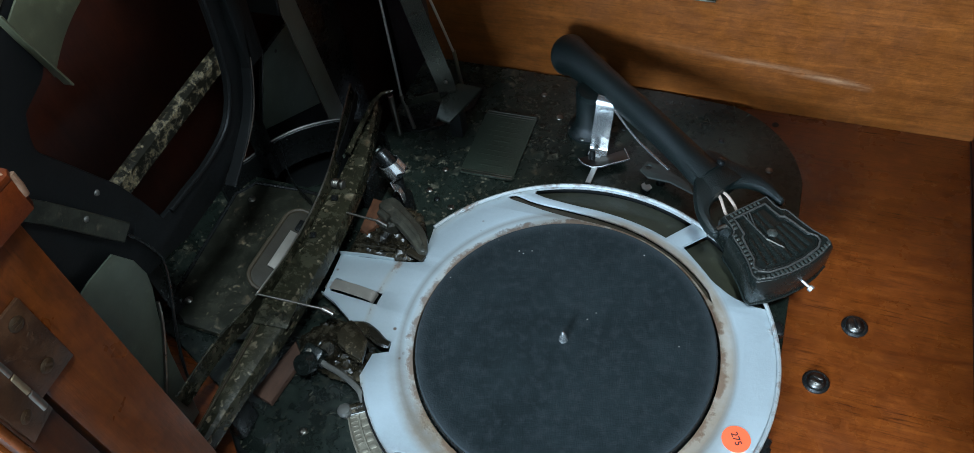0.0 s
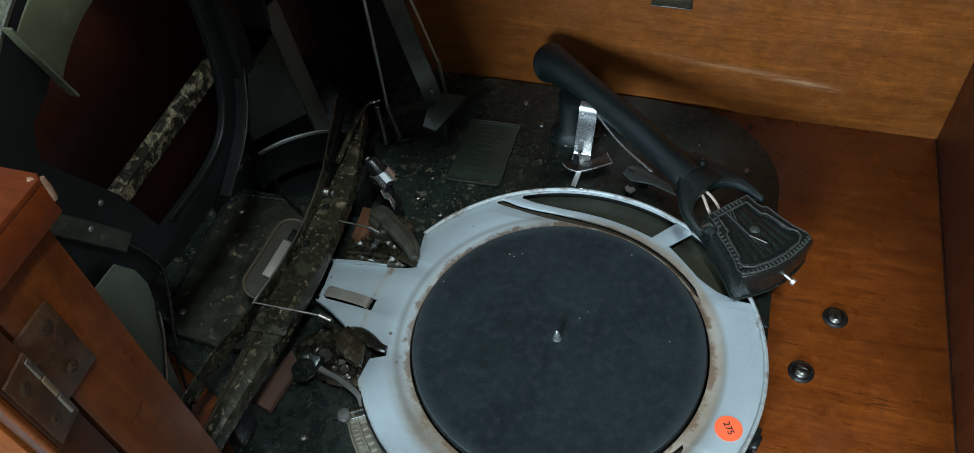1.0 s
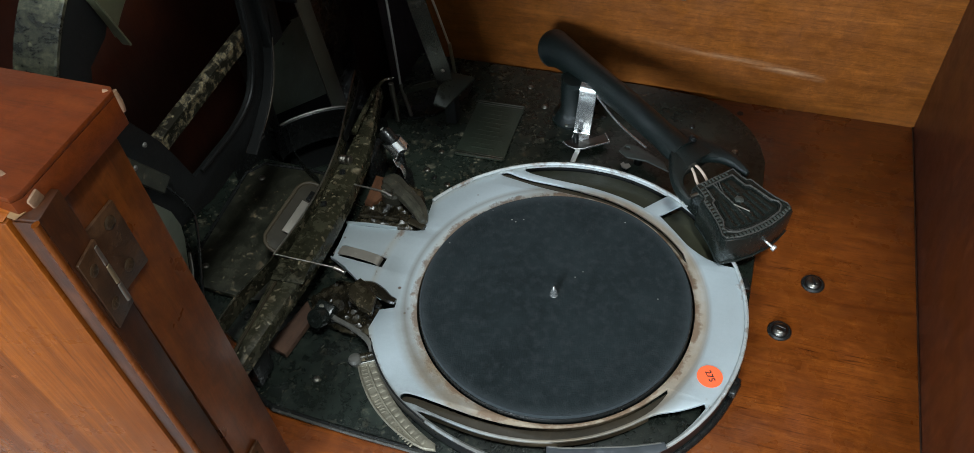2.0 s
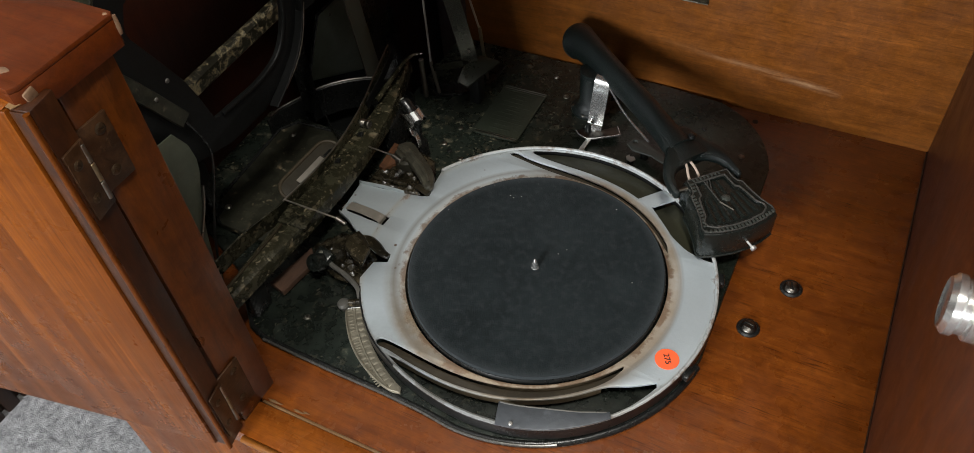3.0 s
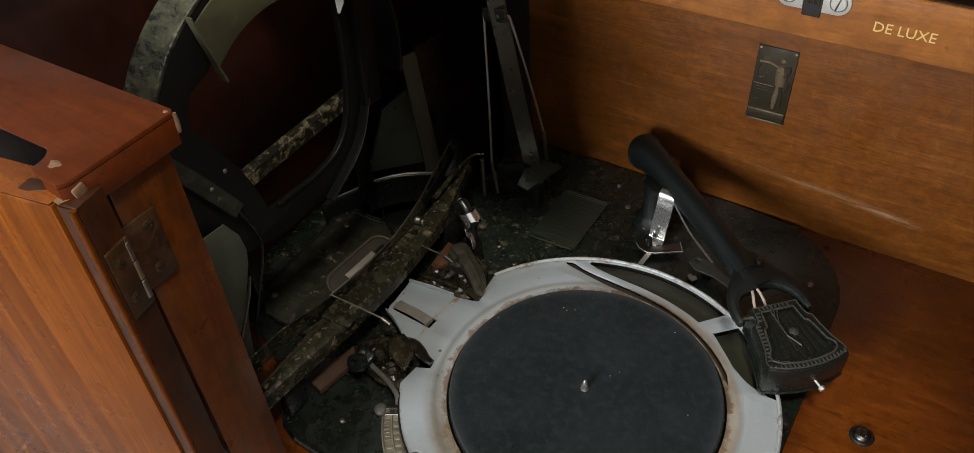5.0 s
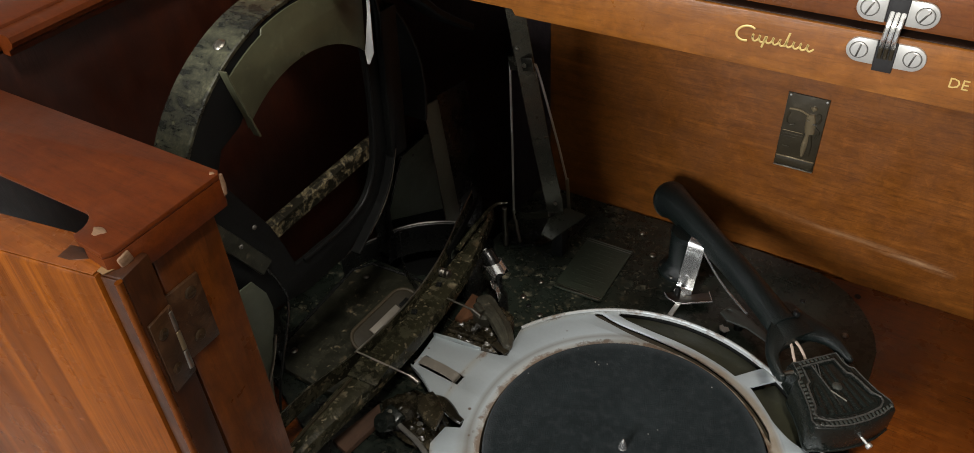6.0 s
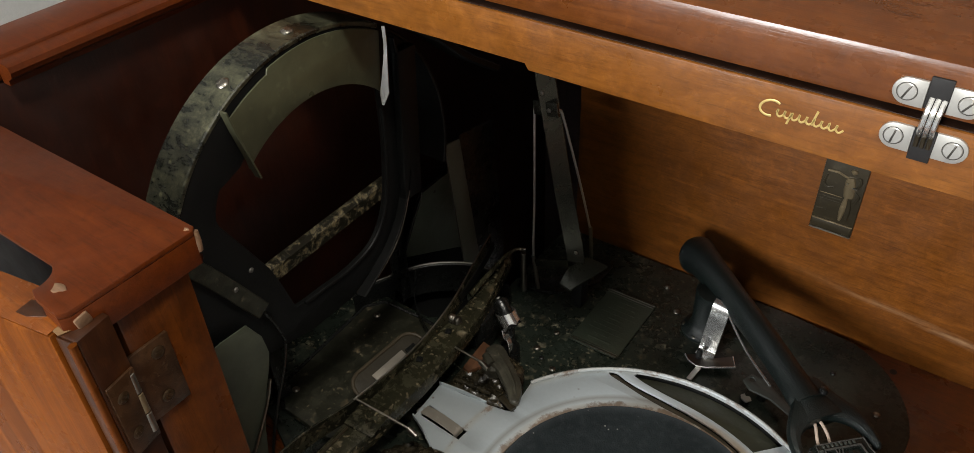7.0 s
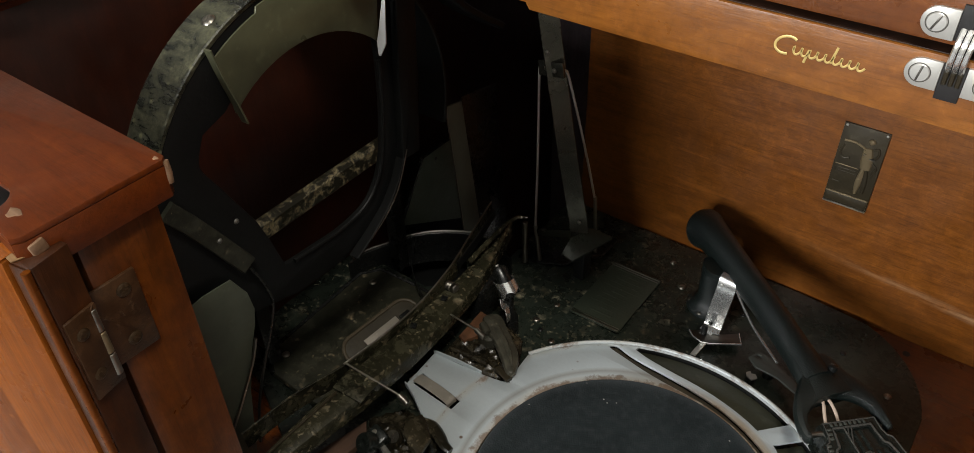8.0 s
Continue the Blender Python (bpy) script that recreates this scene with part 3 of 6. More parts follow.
PALE_JOINT = wood("pale_joint", (0.12, 0.072, 0.048), (0.19, 0.125, 0.09), (0.26, 0.185, 0.14), "X", 0.5, 0.1)
part("worn_joint", span(-0.1495, 0.15, -0.1885, -0.1867, -0.01, 0.0004, 0.0002), PALE_JOINT, cab, "pale worn joint line")
for x, y, w, h in ((-0.1400, -0.1848, 0.0080, 0.0016), (-0.1180, -0.1842, 0.0060, 0.0013), (-0.1120, -0.1828, 0.0035, 0.0010)):
    part("varnish_flake", flat([[(x + w * math.cos(a) * (0.8 + 0.2 * math.sin(5 * a)), y + h * math.sin(a) * (0.7 + 0.3 * math.cos(3 * a))) for a in np.linspace(0, 6.0, 16)]], 0.0004, 0.0001, pose(0, 0, 0.0002)), PALE_JOINT, cab)
part("back_panel", span(-0.215, XR + 0.02, YB, YB + 0.015, -0.02, 0.345, 0.001), WOOD_BACK, cab, "scuffed brown veneered back panel with a pale streak")
part("side_panel", span(XR, XR + 0.02, -0.218, YB, -0.02, 0.345, 0.001), WOOD_SIDE, cab)
part("side_panel", span(XL - 0.02, XL, -0.155, 0.46, -0.30, 0.340, 0.001), WOOD_LEFT, cab, "dark red veneered side, darkened further for the shade behind the arch")
part("recess_back", span(XL, -0.216, 0.45, 0.465, -0.30, 0.345, 0.001), RECESS, cab)
part("recess_side", span(-0.2175, -0.2025, YB + 0.016, 0.449, -0.30, 0.345, 0.001), RECESS, cab)
part("well_floor", span(XL, -0.2, 0.08, 0.448, -0.30, -0.285, 0.001), RECESS, cab)
part("well_front", span(XL, -0.2, 0.07, 0.0795, -0.30, -0.022, 0.001), RECESS, cab)
# rim of the left side, a flat top with a rounded lip
part("side_rim", span(-0.392, -0.3520, -0.155, 0.46, 0.341, 0.356, 0.002), WOOD_TOP, cab)
part("rim_moulding", sweep([(-0.345, -0.136, 0.3475), (-0.345, 0.45, 0.3475)], [(-0.0065, -0.0075), (0.0005, -0.0075), (0.0012, -0.0040), (0.0030, -0.0030), (0.0062, -0.0010), (0.0074, 0.0022), (0.0062, 0.0052), (0.0036, 0.0064), (-0.0065, 0.0064)], (0, 0, 1)), WOOD_TOP, cab)
# front post and its capping rail
part("front_post", span(-0.190, -0.1515, -0.2084, -0.1705, 0.0, 0.3205, 0.0015), WOOD_POST, cab)
# filler in dark wood, standing in for the shaded gap behind the door
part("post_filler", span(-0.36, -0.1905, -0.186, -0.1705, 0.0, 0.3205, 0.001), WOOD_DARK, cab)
rail = [(-0.392, -0.1625), (-0.1500, -0.1625), (-0.1475, -0.1650), (-0.1475, -0.2255), (-0.1500, -0.2290), (-0.1660, -0.2280)] + arc(-0.1830, -0.2235, 0.0115, -12, 88, 10) + [(-0.25, -0.2122), (-0.392, -0.2122)]
part("capping_rail", flat([rail], 0.0030, 0.0006, pose(0, 0, 0.33795)), WOOD_TOP, cab, "worn rail with a finger notch")
under = [(-0.392, -0.1627), (-0.1501, -0.1626), (-0.1476, -0.1650), (-0.1476, -0.2254), (-0.1501, -0.2289), (-0.1640, -0.2276), (-0.1660, -0.2220), (-0.1690, -0.2050), (-0.1760, -0.1930), (-0.392, -0.1900)]
part("rail_underside", flat([under], 0.0154, 0.0003, pose(0, 0, 0.3286)), WOOD_TOP, cab)
# black strip added for the dark hollow under the finger notch
part("notch_shade", span(-0.390, -0.1770, -0.1945, -0.1930, 0.3212, 0.3362, 0.0005), BLACK_FILL, cab)
# lower front, with a fluted pilaster below the open door
part("apron", span(-0.335, XR + 0.02, -0.216, -0.19, -0.62, -0.0225, 0.003), WOOD_DOOR, cab)
for k in range(3):
    part("flute", sweep([(-0.3235 + 0.030 * k, -0.2162, -0.132), (-0.3235 + 0.030 * k, -0.2162, -0.58)], ngon(0.0075, 12)), WOOD_SIDE, cab)
part("base_side", span(-0.335, -0.31, -0.189, 0.44, -0.62, -0.31, 0.002), WOOD_SIDE, cab)
part("plinth", span(-0.35, XR + 0.03, -0.225, 0.45, FLOOR, -0.621, 0.004), WOOD_SIDE, cab)
# dark gap line between deck and side
part("bead", span(XR - 0.0015, XR - 0.0002, -0.18, YB - 0.001, 0.0003, 0.0012, 0.0004), WOOD_DARK, cab)

# folded lid: two leaves, one upon the other
LY = 0.022
lid = thing("folding_lid", (0, LY, 0.346), "two-leaf veneered lid folded open above the back panel", "lid")
front = [(-0.392, 0.3508), (-0.0985, 0.3508), (-0.0962, 0.3472), (XR + 0.018, 0.3472), (XR + 0.018, 0.3768), (-0.392, 0.3768)]
part("lower_leaf", flat([front], 0.022, 0.0014, plane_xz(LY + 0.011)), WOOD_RAIL, lid, "honey-brown lower leaf edge")
# dark strip added for the upper leaf's shade in the gap
part("leaf_gap_shade", span(-0.390, XR + 0.016, LY + 0.0012, LY + 0.020, 0.3770, 0.3774, 0.0001), WOOD_DARK, lid, "dark strip for the shade between the leaves")
part("leaf_board", span(-0.392, XR + 0.018, LY + 0.0222, 0.46, 0.3566, 0.3766, 0.0008), WOOD_RAIL, lid)
part("upper_leaf", span(-0.392, XR + 0.018, LY + 0.0005, 0.46, 0.3800, 0.4045, 0.0030), WOOD_UPPER, lid, "darker glossy upper leaf")

# ---- cabinet door, folded back against the front ----
DA = math.atan2(-0.180, -1.0)
DOOR = Matrix.Translation((-0.1478, -0.2118, 0)) @ Matrix.Rotation(DA, 4, "Z") @ Matrix.Rotation(radians(-0.75), 4, "Y")  # x along the door, y towards its face; leaned slightly to fit the camera's view


def on_door(p):
    return DOOR @ Vector(p)


def door_box(x0, x1, y0, y1, z0, z1, bevel):
    c = on_door(((x0 + x1) / 2, (y0 + y1) / 2, (z0 + z1) / 2))
    return box(c, (x1 - x0, y1 - y0, z1 - z0), bevel, DOOR.to_3x3())


door = thing("cabinet_door", (-0.1475, -0.2165, 0.004), "open veneered cabinet door with upright grain", "door")
part("door_panel", door_box(0.0125, 0.230, 0.0, 0.0215, 0.004, 0.3300, 0.0030), WOOD_DOOR, door)
part("door_top", door_box(0.0140, 0.2290, 0.0010, 0.0205, 0.3299, 0.3304, 0.0002), WOOD_BAND, door, "streaked top edge")
part("stile_core", door_box(0.001, 0.013, 0.0012, 0.0182, 0.0045, 0.3295, 0.0010), WOOD_STILE, door)
part("edge_bead", sweep([on_door((0.0016, 0.0200, 0.005)), on_door((0.0016, 0.0200, 0.3292))], ngon(0.0015, 12, 0.0019), (0, 1, 0)), WOOD_DOOR, door)
part("groove", door_box(0.0034, 0.0122, 0.0183, 0.0192, 0.0055, 0.3285, 0.0004), WOOD_STILE, door)
part("bare_corner", flat([[on_door((0.002 + 0.012 * u, 0.004 + 0.015 * w, 0)).to_2d() for u, w in ((0, 0.1), (0.5, 0), (1, 0.3), (0.8, 0.9), (0.3, 1), (0.05, 0.6))]], 0.0006, 0.0002, pose(0, 0, 0.3301)), PALE_JOINT, door, "rubbed bare top corner")
part("dark_stain", flat([[on_door((0.016 + 0.048 * u, 0.008 + 0.009 * w, 0)).to_2d() for u, w in ((0, 0.1), (0.3, 0), (0.7, 0.35), (1, 0.8), (0.6, 1), (0.2, 0.95), (0.05, 0.6))]], 0.0005, 0.0002, pose(0, 0, 0.3306)), WOOD_STILE, door)
part("lower_catch", rod(on_door((0.2075, 0.0215, 0.020)), on_door((0.2100, 0.0305, 0.018)), 0.0034, 0.0030, 16), CHROME, door, "small bright metal catch")


def butt_hinge(z0, z1, px, py):
    """A worn butt hinge: one leaf on the post, one on the door's edge, a three-part knuckle between them."""
    mid, tall = (z0 + z1) / 2, z1 - z0
    h = part("butt_hinge", box((-0.1504, -0.2025, mid - 0.001), (0.0018, 0.0235, tall + 0.004), 0.0004), HINGE_DARK, door, "tarnished brass butt hinge")
    for k, y in ((0.16, -0.2010), (0.84, -0.1980)):
        part("screw", screw_head((-0.1494, y, z0 + tall * k), (1, 0, 0), 0.0034, 0.0009, 30 + 60 * k), BRASS, h)
    part("other_leaf", door_box(-0.0008, 0.0008, 0.0020, 0.0170, z0 - 0.004, z1 + 0.002, 0.0004), HINGE_DARK, h)
    for k in (0.2, 0.8):
        part("screw", screw_head(on_door((-0.0008, 0.0115, z0 + tall * k)), on_door((-1, 0, 0)) - on_door((0, 0, 0)), 0.0030, 0.0007, 70 * k), BRASS, h)
    for i in range(3):
        a, b = z0 + tall * i / 3, z0 + tall * (i + 1) / 3 - 0.0007
        part("knuckle", rod((px, py, a), (px, py, b), 0.0021, segs=16), STEEL if i != 1 else BRONZE_LIGHT, h)


butt_hinge(0.2590, 0.2975, -0.1442, -0.2150)
butt_hinge(0.0200, 0.0660, -0.1472, -0.2150)

def polar(pts, n=5):
    """A smooth line through points given as (angle, radius)."""
    line = spline([(a, r, 0) for a, r in pts], n)
    return [(v.y * math.cos(radians(v.x)), v.y * math.sin(radians(v.x))) for v in line]


# ---- motor plate ----
plate = thing("motor_plate", (0, 0, 0), "black enamelled steel motor plate with age flecks on the deck", "plate")
out = [(-0.352, -0.055), (-0.30, -0.067), (-0.234, -0.098), (-0.2165, -0.117), (-0.1985, -0.1345), (-0.182, -0.1400), (-0.148, -0.1415), (-0.108, -0.1425), (-0.063, -0.1430), (-0.03, -0.1445)] + arc(0, 0, 0.1476, -90, -50, 16) + polar([(-44, 0.1480), (-32, 0.1485), (-20, 0.1490), (-6, 0.1492)], 4) + [(0.1480, 0.05), (0.1480, 0.10), (0.1470, 0.16)] + arc(0.045, 0.19, 0.1025, 10, 70, 12) + [(0.02, 0.2915), (-0.2235, 0.2915), (-0.2235, 0.132), (-0.262, 0.1008), (-0.352, 0.1008)]
part("steel_plate", flat([out], 0.006, 0.0015, pose(0, 0, 0.0032)), BLACK_PLATE, plate)

# ---- turntable ----
ZT = 0.0265
table = thing("turntable", (0, 0, 0.006), "round turntable with a dark felt mat", "turntable")
part("platter", lathe([(0.03, 0.008), (0.1, 0.012), (0.106, 0.0135), (0.1075, 0.016), (0.1075, ZT - 0.0045), (0.1065, ZT - 0.003), (0, ZT - 0.003)], segs=96), BLACK_METAL, table)
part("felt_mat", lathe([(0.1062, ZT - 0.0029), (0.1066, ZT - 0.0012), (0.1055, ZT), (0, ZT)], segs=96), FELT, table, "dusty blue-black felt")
part("spindle", lathe([(0.0034, ZT + 0.0001), (0.0032, ZT + 0.0005), (0.0029, ZT + 0.0010), (0.0028, ZT + 0.0040), (0.0022, ZT + 0.0060), (0.0009, ZT + 0.0098), (0, ZT + 0.0106)], segs=24), CHROME, table, "bright chrome pointed spindle")

# ---- record tray round the turntable ----
ZR = 0.0215
tray = thing("record_tray", (0, 0, 0.006), "silver-painted metal record tray with rusty edges", "tray")
RO = 0.1496
# the rim is drawn in along the dial and the front
front_rim = [(-154, 0.1478), (-143, 0.1472), (-134, 0.1465), (-127, 0.1455), (-120, 0.1438), (-113, 0.1428), (-105, 0.1421), (-97, 0.1423), (-90, 0.1431), (-80, 0.1443), (-70, 0.1460), (-58, 0.1472), (-45, 0.1476), (-20, 0.1476), (0, 0.1481), (20, 0.1487), (38, 0.1494), (50, RO)]
edge = polar(front_rim, 6) + arc(0, 0, RO, 52, 150, 48)
tab = [(-0.128, 0.058), (-0.137, 0.050), (-0.129, 0.046), (-0.124, 0.042), (-0.131, 0.039), (-0.146, 0.036), (-0.193, 0.031), (-0.190, -0.008), (-0.163, -0.021), (-0.15, -0.030), (-0.135, -0.036), (-0.121, -0.034), (-0.120, -0.041), (-0.131, -0.046)]
inner = arc(0, 0, 0.109, 0, 360, 120)[:-1]


slot_a = polar([(33, 0.1128), (37, 0.1112), (49, 0.1105), (66, 0.1105), (84, 0.1112), (94, 0.1125), (104, 0.1165), (113, 0.1250), (121, 0.1385), (123.5, 0.1455), (121, 0.1462), (117, 0.1375), (111, 0.1295), (102, 0.1228), (95, 0.1195), (88, 0.1172), (72, 0.1150), (60, 0.1143), (48, 0.1143), (38, 0.1148)])
gap_a = polar([(115, 0.1440), (111, 0.1372), (105, 0.1312), (99, 0.1275), (92, 0.1252), (85, 0.1238), (77, 0.1230), (65.5, 0.1228)]) + arc(0, 0, 0.1476, 62.5, 114, 26)
gap_b = polar([(58.5, 0.1248), (52, 0.1228), (45, 0.1220), (40, 0.1228), (33, 0.1290), (28, 0.1405)]) + arc(0, 0, 0.1476, 26.5, 56.5, 18)
slot_b = polar([(-30, 0.1138), (-38, 0.1123), (-52, 0.1112), (-67, 0.1112), (-81.5, 0.1120), (-93, 0.1140), (-103.4, 0.1172), (-114, 0.1227), (-122, 0.1298), (-127, 0.1372), (-127.5, 0.1425), (-125.5, 0.1432), (-120.8, 0.1372), (-108.7, 0.1292), (-93.6, 0.1238), (-80, 0.1212), (-66.7, 0.1196), (-53.6, 0.1189), (-40, 0.1188), (-31, 0.1160)])
gap_c = polar([(-120.1, 0.1408), (-117.5, 0.1372), (-108.7, 0.1314), (-93.6, 0.1260), (-80, 0.1233), (-66.7, 0.1217), (-53.6, 0.1211), (-41, 0.1222), (-33, 0.1310), (-26, 0.1398)]) + polar([(-27, 0.1425), (-43, 0.1444), (-60, 0.1436), (-78, 0.1407), (-94, 0.1390), (-108, 0.1388), (-116, 0.1398)])
slit = [(-0.1865, 0.0088), (-0.1448, 0.0046), (-0.1455, -0.0058), (-0.1862, -0.0034)]
part("ring_plate", flat([edge + tab, inner, slot_a, gap_a, gap_b, slot_b, gap_c, slit], 0.0024, 0.0005, pose(0, 0, ZR - 0.0012)), SILVER, tray)
# brown floors of the two curved slots
FLOOR_BROWN = painted("rusty_slot_floor", (0.046, 0.035, 0.019), 0.6, 0.0, 180, 0.0003, 0.8)
for pts in (slot_a, slot_b):
    part("slot_floor", flat([pts], 0.0010, 0.0003, pose(0, 0, ZR - (0.0040 if pts is slot_a else 0.0066))), FLOOR_BROWN, tray, "rusty brown slot floor")
FLOOR_OLIVE = painted("oily_olive_floor", (0.034, 0.034, 0.019), 0.45, 0.0, 150, 0.0003, 0.7)
for pts in (gap_a, gap_b):
    part("gap_floor", flat([pts], 0.0010, 0.0003, pose(0, 0, ZR - 0.0068)), FLOOR_OLIVE, tray, "oily olive floor of the gap")
# turned-down outer edge and its raised wire bead
part("outer_flange", sweep([(x * 0.9972, y * 0.9972, ZR - 0.0058) for x, y in edge[2:-1]], strap(0.0014, 0.0130)), painted("blackened_flange", (0.013, 0.0132, 0.0130), 0.30, 0.2, 150, 0.0003, 0.8), tray, "dark worn turned edge")
part("wire_bead", sweep([(x * 0.9935, y * 0.9935, ZR + 0.0016) for x, y in edge[28:]], ngon(0.0016, 8)), SILVER, tray)
part("inner_flange", sweep([(x, y, ZR - 0.006) for x, y in arc(0, 0, 0.1096, 0, 360, 121)], strap(0.001, 0.009), caps=False), painted("rusty_brown_flange", (0.095, 0.068, 0.036), 0.6, 0.1, 180, 0.0002, 0.7), tray, "rust-brown inner flange")
part("strip_flange", sweep([(x, y, ZR - 0.0052) for x, y in polar([(-121, 0.1388), (-108.7, 0.1303), (-93.6, 0.1249), (-80, 0.1222), (-66.7, 0.1206), (-53.6, 0.1200), (-42, 0.1204)], 8)], strap(0.0010, 0.0075, 0.0003)), bpy.data.materials["rusty_brown_flange"], tray)
# spring tongue in the slit of the tab
part("spring_tongue", sweep(spline([(-0.192, 0.0032, ZR - 0.002), (-0.18, 0.0020, ZR + 0.0014), (-0.165, 0.0008, ZR + 0.0022), (-0.1515, -0.0004, ZR + 0.0012), (-0.1496, -0.0006, ZR - 0.003)], 6), strap(0.0094, 0.0011, 0.0003)), painted("stained_nickel", (0.40, 0.365, 0.31), 0.38, 0.5, 160, 0.0001, 0.6), tray, "stained nickel spring tongue")
part("folded_edge", sweep([(-0.1935, 0.0312, ZR + 0.0012), (-0.17, 0.0338, ZR + 0.0022), (-0.148, 0.0362, ZR + 0.0008)], strap(0.0011, 0.0042, 0.0003)), SILVER, tray)
part("folded_edge", sweep([(-0.1905, -0.0078, ZR + 0.001), (-0.175, -0.0148, ZR + 0.0022), (-0.152, -0.029, ZR + 0.001)], strap(0.0011, 0.0044, 0.0003)), SILVER, tray)
part("cover_patch", flat([polar([(-78, 0.1275), (-62.5, 0.1308), (-51, 0.1380), (-44, 0.1435)]) + polar([(-44.5, 0.1486), (-60, 0.1480), (-77.5, 0.1465)])], 0.0016, 0.0005, pose(0, 0, ZR + 0.0030)), painted("scuffed_patch", (0.092, 0.100, 0.110), 0.36, 0.15, 70, 0.0006, 1.0), tray, "scuffed grey patch")
part("patch_edge", sweep([(x, y, ZR + 0.0038) for x, y in polar([(-77.5, 0.1278), (-62.5, 0.1311), (-51, 0.1382), (-45, 0.1432)])], ngon(0.0006, 6)), DULL_GREY, tray, "pale worn edge of the patch")
part("patch_rivet", screw_head((0.1440 * math.cos(radians(-73)), 0.1440 * math.sin(radians(-73)), ZR + 0.0038), (0, 0, 1), 0.0018, 0.0010), NICKEL, tray)
for a in (20.0, -17.2):
    p = Vector((RO * math.cos(radians(a)), RO * math.sin(radians(a)), ZR - 0.001))
    part("rim_clip", box(p + Vector((0.0015, 0, 0)), (0.0055, 0.011, 0.0065), 0.0014, Matrix.Rotation(radians(a), 3, "Z")), BLACK_METAL, tray)


part("rolled_edge", sweep([(x, y, 0.0034) for x, y in out[2:38]], ngon(0.0031, 12)), BLACK_METAL, plate, "glossy rolled front edge")

# ---- tone arm ----
arm = thing("tone_arm", (-0.045, 0.245, 0.006), "black crackle-finished tone arm with an ornamented pickup head", "tone arm")
line = spline([(-0.0672, 0.2590, 0.0610), (-0.0640, 0.2560, 0.0635), (-0.0540, 0.2475, 0.066), (-0.03, 0.229, 0.066), (0.02, 0.1905, 0.0640), (0.055, 0.1625, 0.0605), (0.0745, 0.1468, 0.0592)], 8)
part("arm_tube", sweep(line, ngon(0.0182, 28), scales=lambda u: ((math.sqrt(max(0.0, 1 - (1 - u / 0.13) ** 2)) * 0.97 + 0.03,) * 2) if u < 0.13 else (1.0 - 0.42 * min(1, (u - 0.13) / 0.5) ** 0.8 + 0.16 * max(0, (u - 0.63) / 0.37) ** 2, 1.0 - 0.46 * (u - 0.13))), BLACK_CRINKLE, arm)
part("pillar", lathe([(0.0195, 0.0062), (0.0195, 0.009), (0.014, 0.0125), (0.0115, 0.018), (0.0115, 0.056)], (-0.040, 0.228, 0), segs=32), BLACK_CRINKLE, arm)
for k in (0, 1, 2):
    a = radians(200 + 65 * k)
    part("base_screw", screw_head((-0.040 + 0.0165 * math.cos(a), 0.228 + 0.0165 * math.sin(a), 0.0092), (0, 0, 1), 0.0026, 0.0014, 40 * k), STEEL, arm)
bracket = part("lift_bracket", sweep(spline([(-0.0195, 0.2085, 0.066), (-0.0200, 0.2035, 0.0635), (-0.0205, 0.2010, 0.052), (-0.0225, 0.1995, 0.030), (-0.0235, 0.1985, 0.0165), (-0.0235, 0.1945, 0.0135), (-0.0240, 0.1890, 0.0128)], 6), strap(0.0158, 0.0016, 0.0004), (0, -1, 0.2)), CHROME, arm, "bright chrome lift bracket")
part("rivet", screw_head((-0.0245, 0.2020, 0.0595), (0, -1, 0.15), 0.0022, 0.0014), NICKEL, bracket)
part("collar", lathe([(0.0128, 0.058), (0.0132, 0.0585), (0.0132, 0.0635), (0.0122, 0.064)], (-0.0335, 0.2185, 0), segs=32), BLACK_CRINKLE, arm)
sector = [(-0.0385, 0.1850), (-0.0330, 0.1800), (-0.0245, 0.1775), (-0.0170, 0.1800), (-0.0105, 0.1848), (0.0040, 0.1945), (-0.0025, 0.2050), (-0.0149, 0.1952), (-0.0270, 0.1930)]
part("sector_plate", flat([sector], 0.0016, 0.0004, pose(0, 0, 0.0118)), DARK_NICKEL, arm, "dark nickel sector plate")
part("bright_edge", sweep([(x, y, 0.0124) for x, y in sector[:7]], strap(0.0011, 0.0020, 0.0003)), CHROME, arm)
part("stop_pin", lathe([(0.0026, 0.012), (0.0028, 0.018), (0.002, 0.022), (0, 0.0225)], (-0.027, 0.1885, 0), segs=16), BLACK_METAL, arm)
part("feeler_lever", sweep([(-0.0223, 0.1816, 0.0110), (-0.0231, 0.170, 0.0118), (-0.0236, 0.1600, 0.0122)], strap(0.0048, 0.0010, 0.0003)), NICKEL, arm)
part("lift_wire", sweep(spline([(-0.012, 0.202, 0.060), (0.004, 0.190, 0.051), (0.020, 0.178, 0.046), (0.042, 0.159, 0.047)], 6), ngon(0.0011, 8)), CHROME, arm)

# fork and pickup head; u runs along the head, v across it
HD, HN, HO = Vector((0.7102, -0.7040, 0)), Vector((0.7040, 0.7102, 0)), Vector((0.1021, 0.1281, 0))
FORK = Matrix(((HD.x, HN.x, 0, HO.x), (HD.y, HN.y, 0, HO.y), (0, 0, 1, 0), (0, 0, 0, 1)))
TOPZ = 0.0557
